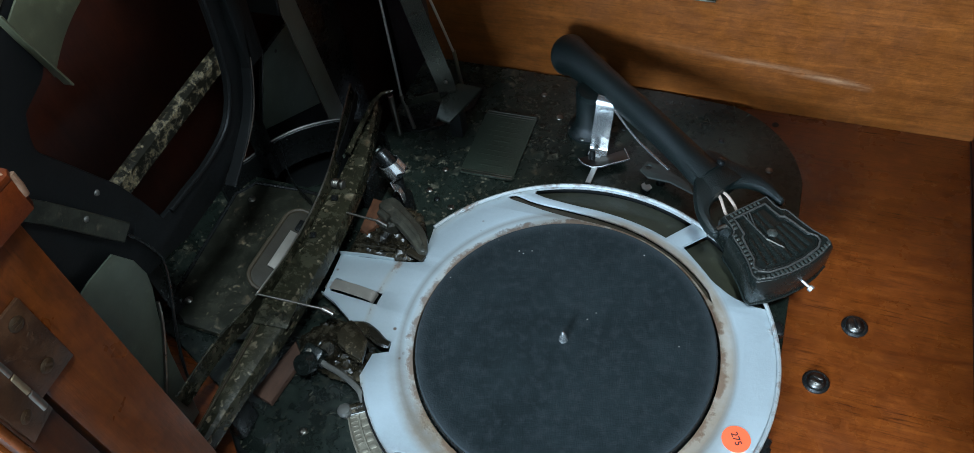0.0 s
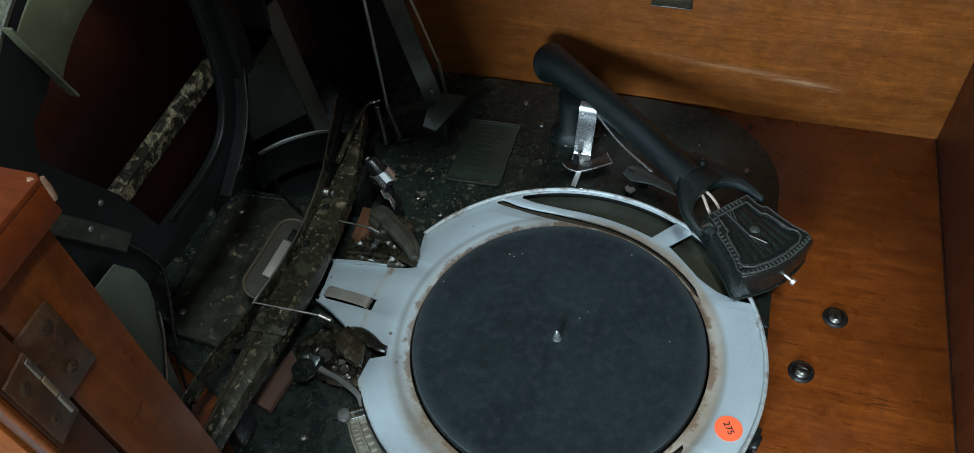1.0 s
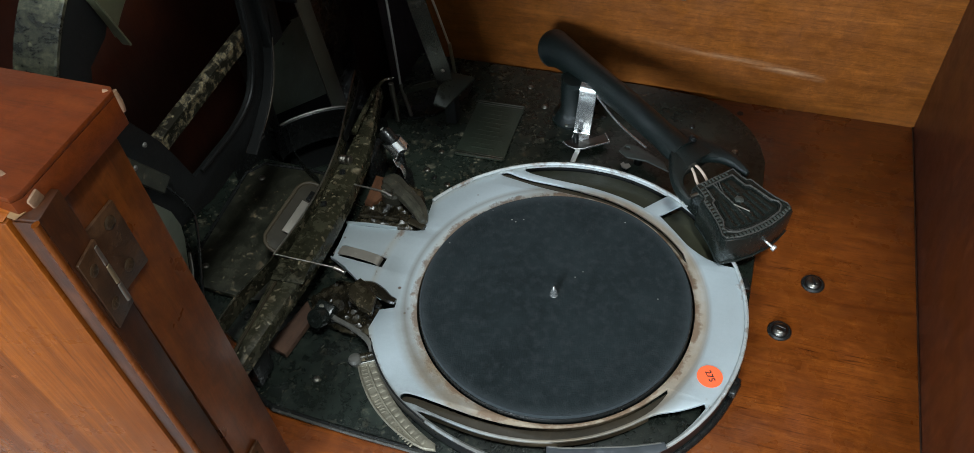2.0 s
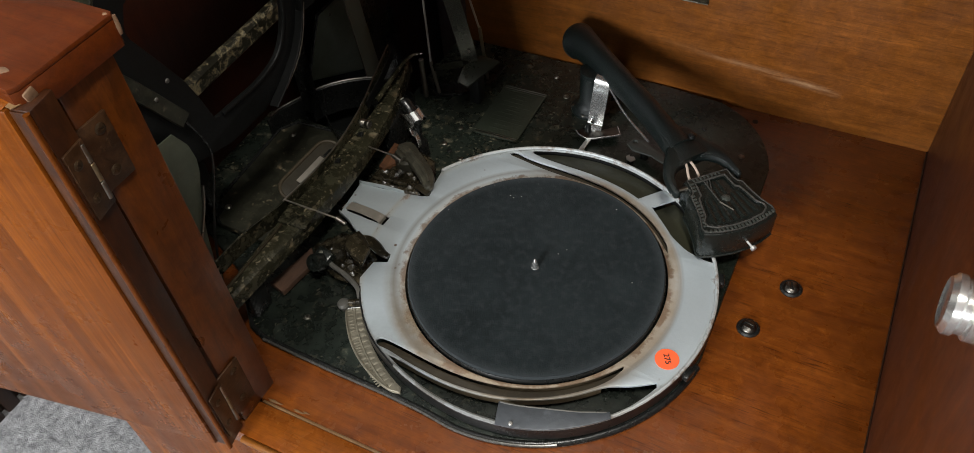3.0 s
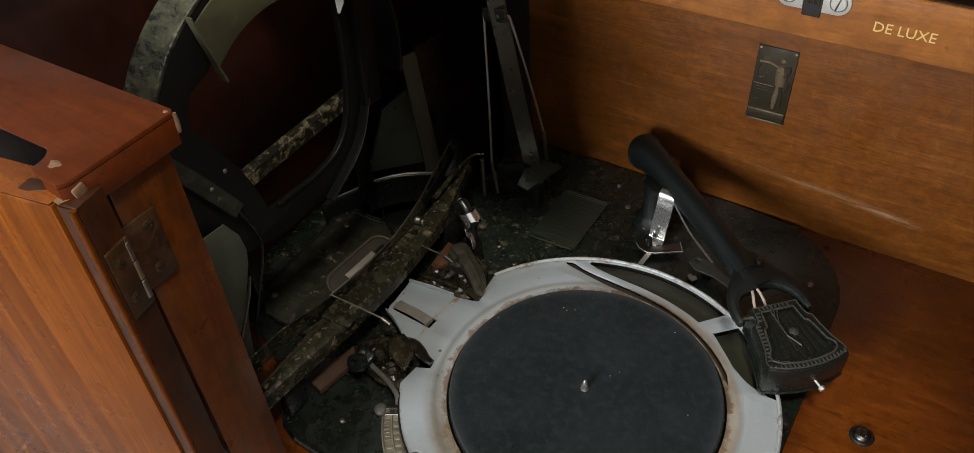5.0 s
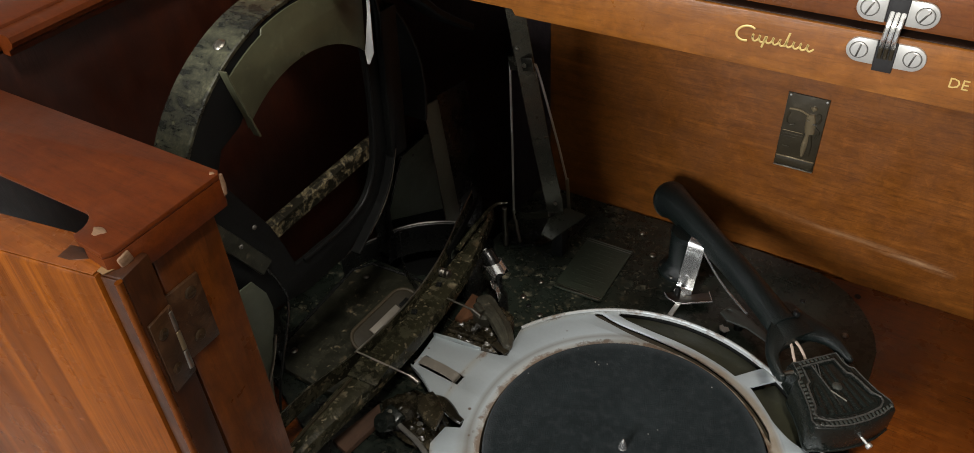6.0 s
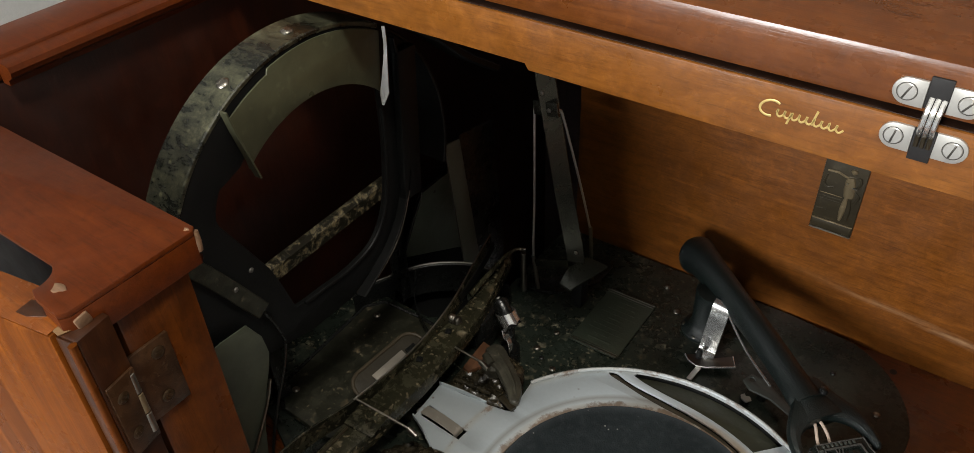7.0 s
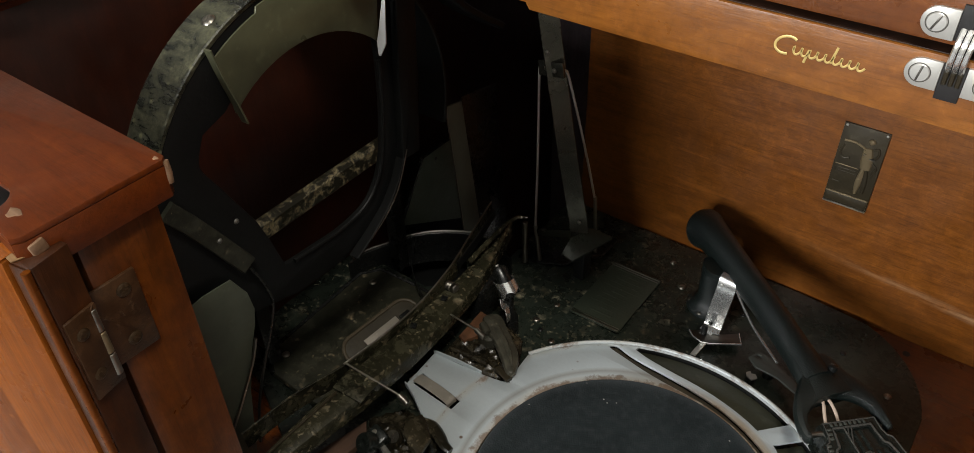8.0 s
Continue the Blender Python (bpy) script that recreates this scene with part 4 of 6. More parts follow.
# the head hangs a little lower at its front
HEAD = FORK @ Matrix.Translation((0.03, 0, TOPZ)) @ Matrix.Rotation(radians(2.5), 4, "Y") @ Matrix.Translation((-0.03, 0, -TOPZ))


def at_fork(u, v, z):
    return FORK @ Vector((u, v, z))


def at_head(u, v, z):
    return HEAD @ Vector((u, v, z))


part("flared_neck", sweep(spline([(0.040, 0.1748, 0.0620), (0.055, 0.1625, 0.0607), (0.0690, 0.1512, 0.0598), at_fork(-0.0280, -0.0030, 0.0594), at_fork(-0.0165, -0.0015, 0.0588)], 6), ngon(0.0112, 24), scales=lambda u: (1 + 1.05 * u ** 1.9, 0.98 - 0.42 * u ** 1.5)), BLACK_CRINKLE, arm)
prong = [(-0.052, -0.0110, 0), (-0.036, -0.0190, 0), (-0.022, -0.0285, 0), (-0.008, -0.0350, 0), (0.006, -0.0365, 0), (0.0125, -0.0340, 0), (0.0125, -0.0295, 0), (0.004, -0.0285, 0), (-0.006, -0.0255, 0), (-0.0130, -0.0165, 0), (-0.0165, -0.0030, 0), (-0.0140, 0.0090, 0), (-0.0060, 0.0185, 0), (0.0080, 0.0225, 0), (0.0125, 0.0245, 0), (0.0110, 0.0292, 0), (-0.0040, 0.0300, 0), (-0.0200, 0.0255, 0), (-0.0360, 0.0150, 0), (-0.052, 0.0065, 0)]
part("fork", flat([[(v.x, v.y) for v in spline(prong, 4, True)]], 0.0105, 0.0042, FORK @ Matrix.Translation((-0.02, 0, 0.0590)) @ Matrix.Rotation(radians(9), 4, "Y") @ Matrix.Translation((0.02, 0, 0))), BLACK_CRINKLE, arm, "flared fork of the arm")
part("setting_stud", lathe([(0.0032, -0.002), (0.0032, 0.0022), (0.0020, 0.0030), (0, 0.0030)], at_fork(-0.036, 0.0050, 0.0680), (0.2, 0.2, 1), 16), BLACK_METAL, arm)
for side in (-1, 1):
    part("pivot_screw", screw_head(at_fork(0.0066, side * 0.0300 - 0.0030, 0.0534), HN * side, 0.0042, 0.0028, 20), NICKEL if side < 0 else BLACK_METAL, arm)
part("pivot_shaft", rod(at_fork(0.0066, -0.0325, 0.0530), at_fork(0.0066, 0.0265, 0.0530), 0.0020), STEEL, arm)
for a, b in (((-0.0200, -0.0088, 0.0578), (-0.0043, -0.0134, 0.0552)), ((-0.0205, -0.0060, 0.0576), (-0.0062, -0.0040, 0.0548))):
    mid_wire = at_fork((a[0] + b[0]) / 2, (a[1] + b[1]) / 2, 0.0582)
    part("lead_wire", sweep(spline([at_fork(*a), mid_wire, at_fork(*b), at_fork(b[0] + 0.006, b[1], 0.0505)], 5), ngon(0.0012, 8)), painted("cloth_wire", (0.42, 0.33, 0.26), 0.8), arm, "cloth-covered lead wire")


def head_outline(k=0.0):
    """Half shield: a narrow neck, a step and a flare to a bowed front, drawn in by k."""
    side = [(k, 0.0208 - k), (0.012, 0.0212 - k), (0.0148 + k, 0.0228 - k), (0.0165 + k, 0.0256 - k), (0.0195 + k, 0.0264 - k), (0.030, 0.0275 - k), (0.043, 0.0303 - k), (0.0550 - k, 0.0342 - k)]
    front = [(0.0592 - k, 0.0335 - k), (0.0634 - k, 0.021), (0.0658 - k, 0.007), (0.0658 - k, -0.007), (0.0634 - k, -0.021), (0.0592 - k, -0.0335 + k)]
    return side + front + [(u, -v) for u, v in side[::-1]]


head = part("pickup_head", flat([head_outline()], 0.0300, 0.0040, HEAD @ pose(0, 0, 0.0405)), BAKELITE, arm, "black cast pickup head with beaded relief")
part("top_plate", flat([head_outline(0.0014), head_outline(0.0068)], 0.0014, 0.0005, HEAD @ pose(0, 0, TOPZ)), BAKELITE, head)
for k, w in ((0.0022, 0.0006), (0.0070, 0.0009), (0.0086, 0.0005)):
    ring = head_outline(k)
    part("bright_border", sweep([at_head(u, v, TOPZ + 0.0008) for u, v in ring + ring[:1]], ngon(w, 8)), WORN_BLACK if k < 0.008 else BAKELITE, head, "rubbed border line")
for i in range(-9, 10):
    v = i * 0.0033
    part("bead", box(at_head(0.0615 - 0.0052 * (v / 0.0325) ** 2, v, TOPZ + 0.0008), (0.0036, 0.0021, 0.0017), 0.0007, HEAD.to_3x3()), RUBBED_BLACK, head)
for i in range(10):
    t = i / 9
    part("bead", box(at_head(0.0200 + t * 0.0315, -0.0222 - 0.0062 * t ** 1.6, TOPZ + 0.0008), (0.0021, 0.0034, 0.0016), 0.0007, HEAD.to_3x3()), RUBBED_BLACK, head)
for i in range(8):
    part("bead", box(at_head(0.0042, -0.0135 + 0.0034 * i, TOPZ + 0.0008), (0.0030, 0.0021, 0.0015), 0.0007, HEAD.to_3x3()), RUBBED_BLACK, head)
for i in range(3):
    part("bead", box(at_head(0.0075 + 0.0036 * i, -0.0166 - 0.0007 * i, TOPZ + 0.0008), (0.0021, 0.0034, 0.0015), 0.0007, HEAD.to_3x3()), RUBBED_BLACK, head)
for i in (-3, -2, -1, 0, 1, 2, 3):
    v = i * 0.0062
    u0 = 0.0105 if abs(v) < 0.012 else 0.027
    part("flute", sweep([at_head(u0, v * 0.80, TOPZ - 0.0004), at_head(0.0540 - 0.0035 * (v / 0.02) ** 2, v * 1.04, TOPZ - 0.0004)], ngon(0.0025, 12, 0.0012), (0, 0, 1), lambda u: (0.75 + 0.3 * u, 1)), BAKELITE, head)
for a, b in (((0.0075, -0.0062), (0.0332, -0.0050)), ((0.0332, -0.0050), (0.0450, 0.0010)), ((0.0085, -0.0010), (0.0190, -0.0050)), ((0.0085, -0.0035), (0.0150, -0.0060))):
    part("chevron", sweep([at_head(*a, TOPZ + 0.0010), at_head(*b, TOPZ + 0.0010)], strap(0.0010, 0.0014, 0.0003)), STEEL if a[0] > 0.03 else WORN_BLACK, head, "worn bright chevron" if a[0] > 0.03 else "")
part("boss", lathe([(0.0046, -0.0010), (0.0040, 0.0008), (0.0022, 0.0018), (0, 0.0020)], at_head(0.0305, 0.0020, TOPZ), (0, 0, 1), 6), RUBBED_BLACK, head)
part("needle_screw", rod(at_fork(0.0640, 0.0050, 0.0366), at_fork(0.0715, 0.0068, 0.0349), 0.0011), NICKEL, head)
part("screw_knob", rod(at_fork(0.0705, 0.0066, 0.0352), at_fork(0.0735, 0.0073, 0.0345), 0.0026), NICKEL, head, "dull nickel thumbscrew")
part("needle", rod(at_fork(0.0570, 0.004, 0.0330), at_fork(0.0610, 0.004, 0.0250), 0.0009, 0.0003), STEEL, head)
part("base_lip", sweep([at_head(u, v, 0.0272) for u, v in head_outline(0.0004) + head_outline(0.0004)[:1]], ngon(0.0012, 10)), BAKELITE, head)

# trip lever beside the arm
trip = thing("trip_lever", (0.03, 0.185, 0.006), "black stamped trip lever on the motor plate", "lever")
part("lever_plate", flat([[(0.0158, 0.1803), (0.0239, 0.1735), (0.0424, 0.1730), (0.0637, 0.1648), (0.0573, 0.1759), (0.0309, 0.1904), (0.0197, 0.1912)], arc(0.0225, 0.1850, 0.0026, 0, 330, 12)], 0.0022, 0.0006, pose(0, 0, 0.0170, 0, 1, 0)), painted("dark_grey_lever", (0.040, 0.044, 0.038), 0.4), trip)
part("stud", lathe([(0.0042, 0.0062), (0.0042, 0.0155), (0.003, 0.0158)], (0.034, 0.180, 0), segs=20), BLACK_METAL, trip)
part("stud", lathe([(0.0038, 0.0062), (0.0038, 0.0120), (0.003, 0.0123)], (0.0245, 0.1668, 0), segs=20), BLACK_METAL, trip)
part("bright_tongue", flat([[(0.0196, 0.1680), (0.0215, 0.1640), (0.0262, 0.1622), (0.0296, 0.1668), (0.0270, 0.1700), (0.0236, 0.1688), (0.0220, 0.1712)]], 0.0016, 0.0005, pose(0, 0, 0.0128)), NICKEL, trip, "worn bright tongue")

# ---- changer: turning arch ----
AX, AY, AZ, AR = -0.2465, -0.003, 0.208, 0.1335
arch = thing("turning_arch", (-0.26, 0.0, 0.006), "worn black iron arch of the record turner", "arch")
band = [(y, z) for y, z in arc(AY, AZ, AR - 0.0018, 206, -14, 70)]
part("outer_band", sweep([(AX - 0.0145, y, z) for y, z in band[:47]], strap(0.0036, 0.029, 0.0008), (1, 0, 0)), BLACK_ARCH, arch, "flaking black band")
part("rear_band", sweep([(AX - 0.0145, y, z) for y, z in band[46:]], strap(0.0032, 0.028, 0.0008), (1, 0, 0)), ARCH_BLACK, arch)
# flange with its opening
open_left = [(-0.052, 0.1500), (-0.0586, 0.1751), (-0.0653, 0.1963), (-0.0835, 0.2333), (-0.0925, 0.2510), (-0.0935, 0.2560), (-0.0918, 0.2625), (-0.0862, 0.2733)]
open_top = arc(0.004, 0.206, 0.1030, 134, 58, 26)
open_right = spline([(0.0570, 0.290, 0), (0.0575, 0.272, 0), (0.0578, 0.252, 0), (0.0568, 0.228, 0), (0.0540, 0.205, 0), (0.0490, 0.180, 0), (0.0390, 0.162, 0), (0.0250, 0.1515, 0), (0.000, 0.1470, 0), (-0.025, 0.1480, 0), (-0.045, 0.1490, 0)], 5)
hole = [tuple(p) for p in open_left] + open_top + [(v.x, v.y) for v in open_right]
outer = arc(AY, AZ, AR - 0.003, 200, 42, 60) + [(0.088, 0.270), (0.083, 0.235), (0.073, 0.190), (0.0595, 0.160), (0.044, 0.140), (0.024, 0.128), (0.0, 0.118), (-0.045, 0.119), (-0.085, 0.130), (-0.112, 0.150)]
part("flange", flat([outer, hole], 0.0046, 0.0012, plane_yz(AX - 0.003)), ARCH_BLACK, arch)
part("opening_bead", sweep([(AX, v.x, v.y) for v in open_right[8:]], ngon(0.0017, 8), (1, 0, 0)), ARCH_BLACK, arch)
part("rear_rib", sweep(spline([(AX + 0.001, 0.074, 0.310), (AX + 0.002, 0.0800, 0.26), (AX + 0.002, 0.0745, 0.200), (AX + 0.002, 0.0640, 0.168), (AX + 0.002, 0.0500, 0.147), (AX + 0.003, 0.030, 0.132), (AX + 0.004, 0.005, 0.119)], 8), strap(0.0026, 0.009, 0.0006), (1, 0, 0)), ARCH_BLACK, arch)
part("bright_edge", sweep(spline([(AX + 0.0065, 0.0705, 0.182), (AX + 0.0065, 0.0625, 0.163), (AX + 0.0068, 0.0530, 0.1485), (AX + 0.0070, 0.0400, 0.1370), (AX + 0.0075, 0.0220, 0.1270)], 8), ngon(0.0006, 6)), STEEL, arch)
part("rear_slide", box((AX + 0.003, 0.0800, 0.236), (0.007, 0.020, 0.125), 0.0015, Matrix.Rotation(radians(-4), 3, "X")), ARCH_BLACK, arch)
# grey liner sheet with its bent ends
liner = arc(AY, AZ, AR - 0.0078, 121, 105, 12) + arc(AY, AZ, AR - 0.0046, 104, 59, 30) + arc(-0.004, 0.212, 0.0880, 45, 132, 36)
part("liner_sheet", flat([liner], 0.0014, 0.0004, plane_yz(AX + 0.0012)), GREY_SHEET, arch, "grey-green liner sheet")
part("liner_fin", sweep([(AX + 0.003, -0.0720, 0.3225), (AX + 0.004, -0.0695, 0.308), (AX + 0.005, -0.0605, 0.2715)], strap(0.0013, 0.0065, 0.0003), (1, 0, 0)), GREY_SHEET, arch)
part("liner_fin", sweep([(AX + 0.004, 0.0660, 0.3215), (AX + 0.005, 0.0652, 0.310), (AX + 0.005, 0.0642, 0.302), (AX + 0.006, 0.0595, 0.284), (AX + 0.006, 0.0575, 0.2750), (AX + 0.006, 0.0545, 0.2665)], strap(0.0012, 0.0060, 0.0003), (1, 0.35, 0), lambda u: (1, 0.45 if u < 0.4 else 0.45 + 0.75 * min(1, (u - 0.4) / 0.35) if u < 0.8 else 1.2 - 4.5 * (u - 0.8))), HINGE, arch, "bright bent liner end")
for a in (114, 90):
    p = Vector((AX - 0.012, AY + AR * math.cos(radians(a)), AZ + AR * math.sin(radians(a))))
    part("rivet", screw_head(p, (0, math.cos(radians(a)), math.sin(radians(a))), 0.0042, 0.0016), STEEL, arch)
part("side_strap", sweep([(AX + 0.003, -0.1240, 0.2440), (AX + 0.003, -0.1135, 0.2280), (AX + 0.004, -0.1015, 0.2075), (AX + 0.005, -0.0835, 0.1755)], strap(0.0125, 0.0034, 0.0007), (1, 0, 0.0)), PAN_BLACK, arch, "dull strap bolted along the arch")
for y, z in ((-0.0985, 0.2060), (-0.0840, 0.2120)):
    part("strap_rivet", screw_head((AX + 0.0055, y, z), (1, 0, 0), 0.0019, 0.0010), DULL_GREY, arch)
part("foot_rod", sweep(spline([(AX + 0.004, -0.083, 0.174), (AX + 0.004, -0.0755, 0.152), (AX + 0.004, -0.0725, 0.133), (AX + 0.003, -0.078, 0.112), (AX + 0.002, -0.090, 0.085), (AX, -0.102, 0.05), (AX - 0.002, -0.109, 0.012)], 8), ngon(0.0011, 8)), BLACK_METAL, arch)
part("leg", sweep([(AX - 0.0145, -0.1210, 0.152), (AX - 0.016, -0.1220, 0.080), (AX - 0.016, -0.1190, 0.0005)], strap(0.004, 0.024, 0.0008), (1, 0, 0)), ARCH_BLACK, arch)
part("upper_bracket", sweep(spline([(AX, 0.085, 0.316), (AX + 0.002, 0.115, 0.295), (AX + 0.004, 0.145, 0.268), (AX + 0.004, 0.185, 0.240)], 8), strap(0.006, 0.022, 0.0012), (1, 0, 0)), ARCH_BLACK, arch)

# flecked cross bar behind the arch
bar = thing("cross_bar", (-0.30, 0.03, 0.0), "black iron cross bar with flaked paint", "bar")
part("bar", sweep([(-0.296, -0.050, 0.1455), (-0.296, 0.115, 0.1490)], strap(0.010, 0.0185, 0.003)), FLAKED_BAR, bar)
for y in (-0.048, 0.112):
    part("bar_bracket", box((-0.3045, y, 0.07), (0.012, 0.014, 0.139), 0.002), BLACK_METAL, bar)

# grey shield sheets and the upright beyond the arch
shield = thing("front_shield", (-0.2415, -0.135, 0.006), "grey-green bent sheet metal shield", "shield")
part("shield_sheet", flat([[(-0.150, 0.007), (-0.119, 0.007), (-0.108, 0.075), (-0.0985, 0.1085), (-0.0905, 0.128), (-0.0880, 0.140), (-0.0900, 0.156), (-0.0990, 0.174), (-0.120, 0.1755), (-0.150, 0.172)]], 0.0014, 0.0004, plane_yz(-0.2415)), painted("dull_olive_sheet", (0.088, 0.098, 0.070), 0.38, 0.1, 90, 0.0002, 0.6), shield)
part("shield_rod", sweep(spline([(-0.2390, -0.0945, 0.118), (-0.2385, -0.102, 0.101), (-0.2385, -0.118, 0.075), (-0.2385, -0.140, 0.042), (-0.2385, -0.148, 0.008)], 6), ngon(0.0012, 8)), STEEL, shield, "thin steel rod")
rear = thing("rear_shield", (-0.285, 0.15, -0.285), "grey-green sheet shield standing in the well", "shield")
part("shield_sheet", flat([[(0.1398, 0.0214), (0.2595, -0.0424), (0.2551, 0.0663), (0.2187, 0.0813), (0.1786, 0.0808)]], 0.0014, 0.0004, plane_yz(-0.328)), REAR_SHEET, rear)
# black panel added where the sheet's lower part is lost in shade
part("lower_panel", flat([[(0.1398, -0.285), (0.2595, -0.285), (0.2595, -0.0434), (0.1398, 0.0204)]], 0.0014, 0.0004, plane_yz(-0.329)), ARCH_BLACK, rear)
part("folded_edge", sweep([(-0.3265, 0.1398, 0.0214), (-0.3265, 0.1786, 0.0808), (-0.3265, 0.2187, 0.0813)], strap(0.0018, 0.0032, 0.0005), (1, 0, 0)), BLACK_METAL, rear)
part("rivet", screw_head((-0.3272, 0.1986, 0.0688), (1, 0, 0), 0.0018, 0.0010), DULL_GREY, rear)
blade = thing("guide_upright", (-0.266, 0.18, -0.285), "dark upright guide channel with a pale front edge", "upright")
part("front_face", flat([[(0.150, 0.171), (0.171, 0.167), (0.193, 0.0), (0.193, -0.285), (0.168, -0.285), (0.168, 0.0)]], 0.0018, 0.0005, plane_yz(-0.268)), painted("dark_grey_sheet", (0.140, 0.155, 0.122), 0.40, 0.1), blade)
part("side_face", flat([[(0.172, 0.170), (0.222, 0.160), (0.236, 0.0), (0.236, -0.285), (0.194, -0.285), (0.194, 0.0)]], 0.0020, 0.0005, plane_yz(-0.2695)), BLACK_METAL, blade)
part("bright_edge", sweep([(-0.2672, 0.1495, 0.1715), (-0.2672, 0.1675, 0.002)], ngon(0.0008, 8)), STEEL, blade)

# round housing with a bright lip, low behind the changer arm
drum = thing("round_housing", (-0.285, 0.115, -0.285), "black round gear housing with a bright lip", "housing")
hoop = spline([(-0.3245, 0.066, 0), (-0.3225, 0.0847, 0), (-0.3143, 0.104, 0), (-0.3030, 0.128, 0), (-0.2866, 0.147, 0), (-0.2638, 0.162, 0), (-0.245, 0.1675, 0), (-0.225, 0.166, 0), (-0.207, 0.158, 0)], 8)
part("drum_wall", sweep([(v.x, v.y, 0.010) for v in hoop], strap(0.0022, 0.036, 0.0006)), BLACK_METAL, drum)
part("bright_lip", sweep([(v.x, v.y, 0.0295) for v in hoop[2:-6]], strap(0.0026, 0.0024, 0.0008)), DARK_NICKEL, drum, "bright worn lip")
part("drum_floor", lathe([(0.052, -0.285), (0.054, -0.283), (0.054, -0.030), (0.050, -0.028), (0, -0.028)], (-0.262, 0.150, 0), segs=48), ARCH_BLACK, drum)
part("inner_fin", sweep(spline([(-0.3019, 0.1312, 0.022), (-0.2880, 0.1130, 0.021), (-0.2731, 0.0957, 0.020), (-0.2560, 0.0830, 0.019), (-0.2420, 0.0752, 0.018)], 6), strap(0.0008, 0.012, 0.0003)), BLACK_METAL, drum)

# ---- changer: transfer arm across the tray's tab ----
trans = thing("transfer_arm", (-0.2, -0.02, 0.006), "flecked black cast transfer arm with a bright side flange", "transfer arm")
cl = spline([(-0.2005, -0.150, 0.0480), (-0.1995, -0.115, 0.0490), (-0.1970, -0.070, 0.0500), (-0.1955, -0.040, 0.0505), (-0.1945, 0.002, 0.0505), (-0.1965, 0.045, 0.0505), (-0.1990, 0.090, 0.0510), (-0.2060, 0.130, 0.0540), (-0.2120, 0.165, 0.0600)], 8)
part("arm_casting", sweep(cl, [(0.0092, -0.010), (0.0096, 0.000), (0.0085, 0.0035), (0.003, 0.0055), (-0.008, 0.0052), (-0.0142, 0.0040), (-0.0142, -0.010)], scales=lambda u: (0.42 + 0.58 * min(1, u / 0.30) if u < 0.62 else 1 - 0.70 * ((u - 0.62) / 0.38), 1.0)), BLACK_ARM, trans)
part("side_flange", sweep(spline([(-0.2330, -0.128, 0.046), (-0.2270, -0.085, 0.0495), (-0.2170, -0.043, 0.0500), (-0.2110, 0.0, 0.0525), (-0.2100, 0.040, 0.0555), (-0.2130, 0.080, 0.0610), (-0.2240, 0.125, 0.0640), (-0.2330, 0.165, 0.0680)], 8), strap(0.0016, 0.018, 0.0006)), BLACK_ARM, trans)
part("flange_edge", sweep(spline([(-0.2170, -0.043, 0.0593), (-0.2110, 0.0, 0.0618), (-0.2100, 0.040, 0.0648), (-0.2130, 0.080, 0.0705), (-0.2240, 0.125, 0.0733), (-0.2330, 0.165, 0.0772)], 8), ngon(0.0008, 8)), STEEL, trans)
part("cover_plate", box((-0.1975, -0.048, 0.0562), (0.026, 0.028, 0.0020), 0.0006, Matrix.Rotation(radians(6), 3, "Z") @ Matrix.Rotation(radians(4), 3, "Y")), BLACK_ARM, trans)
part("lower_ridge", sweep([(-0.2060, -0.145, 0.0535), (-0.2050, -0.100, 0.0550), (-0.2045, -0.064, 0.0560)], strap(0.0022, 0.0028, 0.0006)), BRONZE, trans)
part("bolt", lathe([(0.0020, -0.0060), (0.0034, -0.0058), (0.0038, -0.0040), (0.0030, -0.0034), (0.0040, -0.0022), (0.0032, -0.0012), (0.0042, 0.0), (0.0032, 0.0012), (0.0040, 0.0026), (0.0038, 0.0050), (0.0030, 0.0058), (0, 0.0060)], (-0.2050, 0.0715, 0.0585), (1, -0.12, 0.15), 24), STEEL, trans, "ribbed bright bolt")
part("bolt_boss", box((-0.2050, 0.0715, 0.0550), (0.0100, 0.0070, 0.0030), 0.0010), BLACK_METAL, trans)
for y in (0.0585, 0.020):
    part("square_nut", box((-0.2025, y, 0.0562), (0.0052, 0.0052, 0.003), 0.0006, Matrix.Rotation(radians(20), 3, "Z")), BLACK_METAL, trans)
part("lug", sweep([(-0.2095, 0.034, 0.0585), (-0.2085, 0.010, 0.0575)], strap(0.0024, 0.0050, 0.0008)), BLACK_ARM, trans)
part("hook_finger", sweep(spline([(-0.2090, 0.100, 0.0630), (-0.2080, 0.125, 0.0680), (-0.2060, 0.148, 0.0730), (-0.2020, 0.160, 0.0760), (-0.1950, 0.1645, 0.0765)], 7), ngon(0.0026, 10), scales=lambda u: (1 - 0.55 * u, 1 - 0.55 * u)), BLACK_ARM, trans)
part("hook_tip", rod((-0.1985, 0.1625, 0.0765), (-0.1935, 0.1655, 0.0768), 0.0012, 0.0006), CHROME, trans)
part("guide_blade", sweep(spline([(-0.2130, 0.090, 0.0640), (-0.2180, 0.125, 0.0680), (-0.2250, 0.158, 0.0720)], 7), strap(0.0012, 0.010, 0.0004)), ARCH_BLACK, trans)
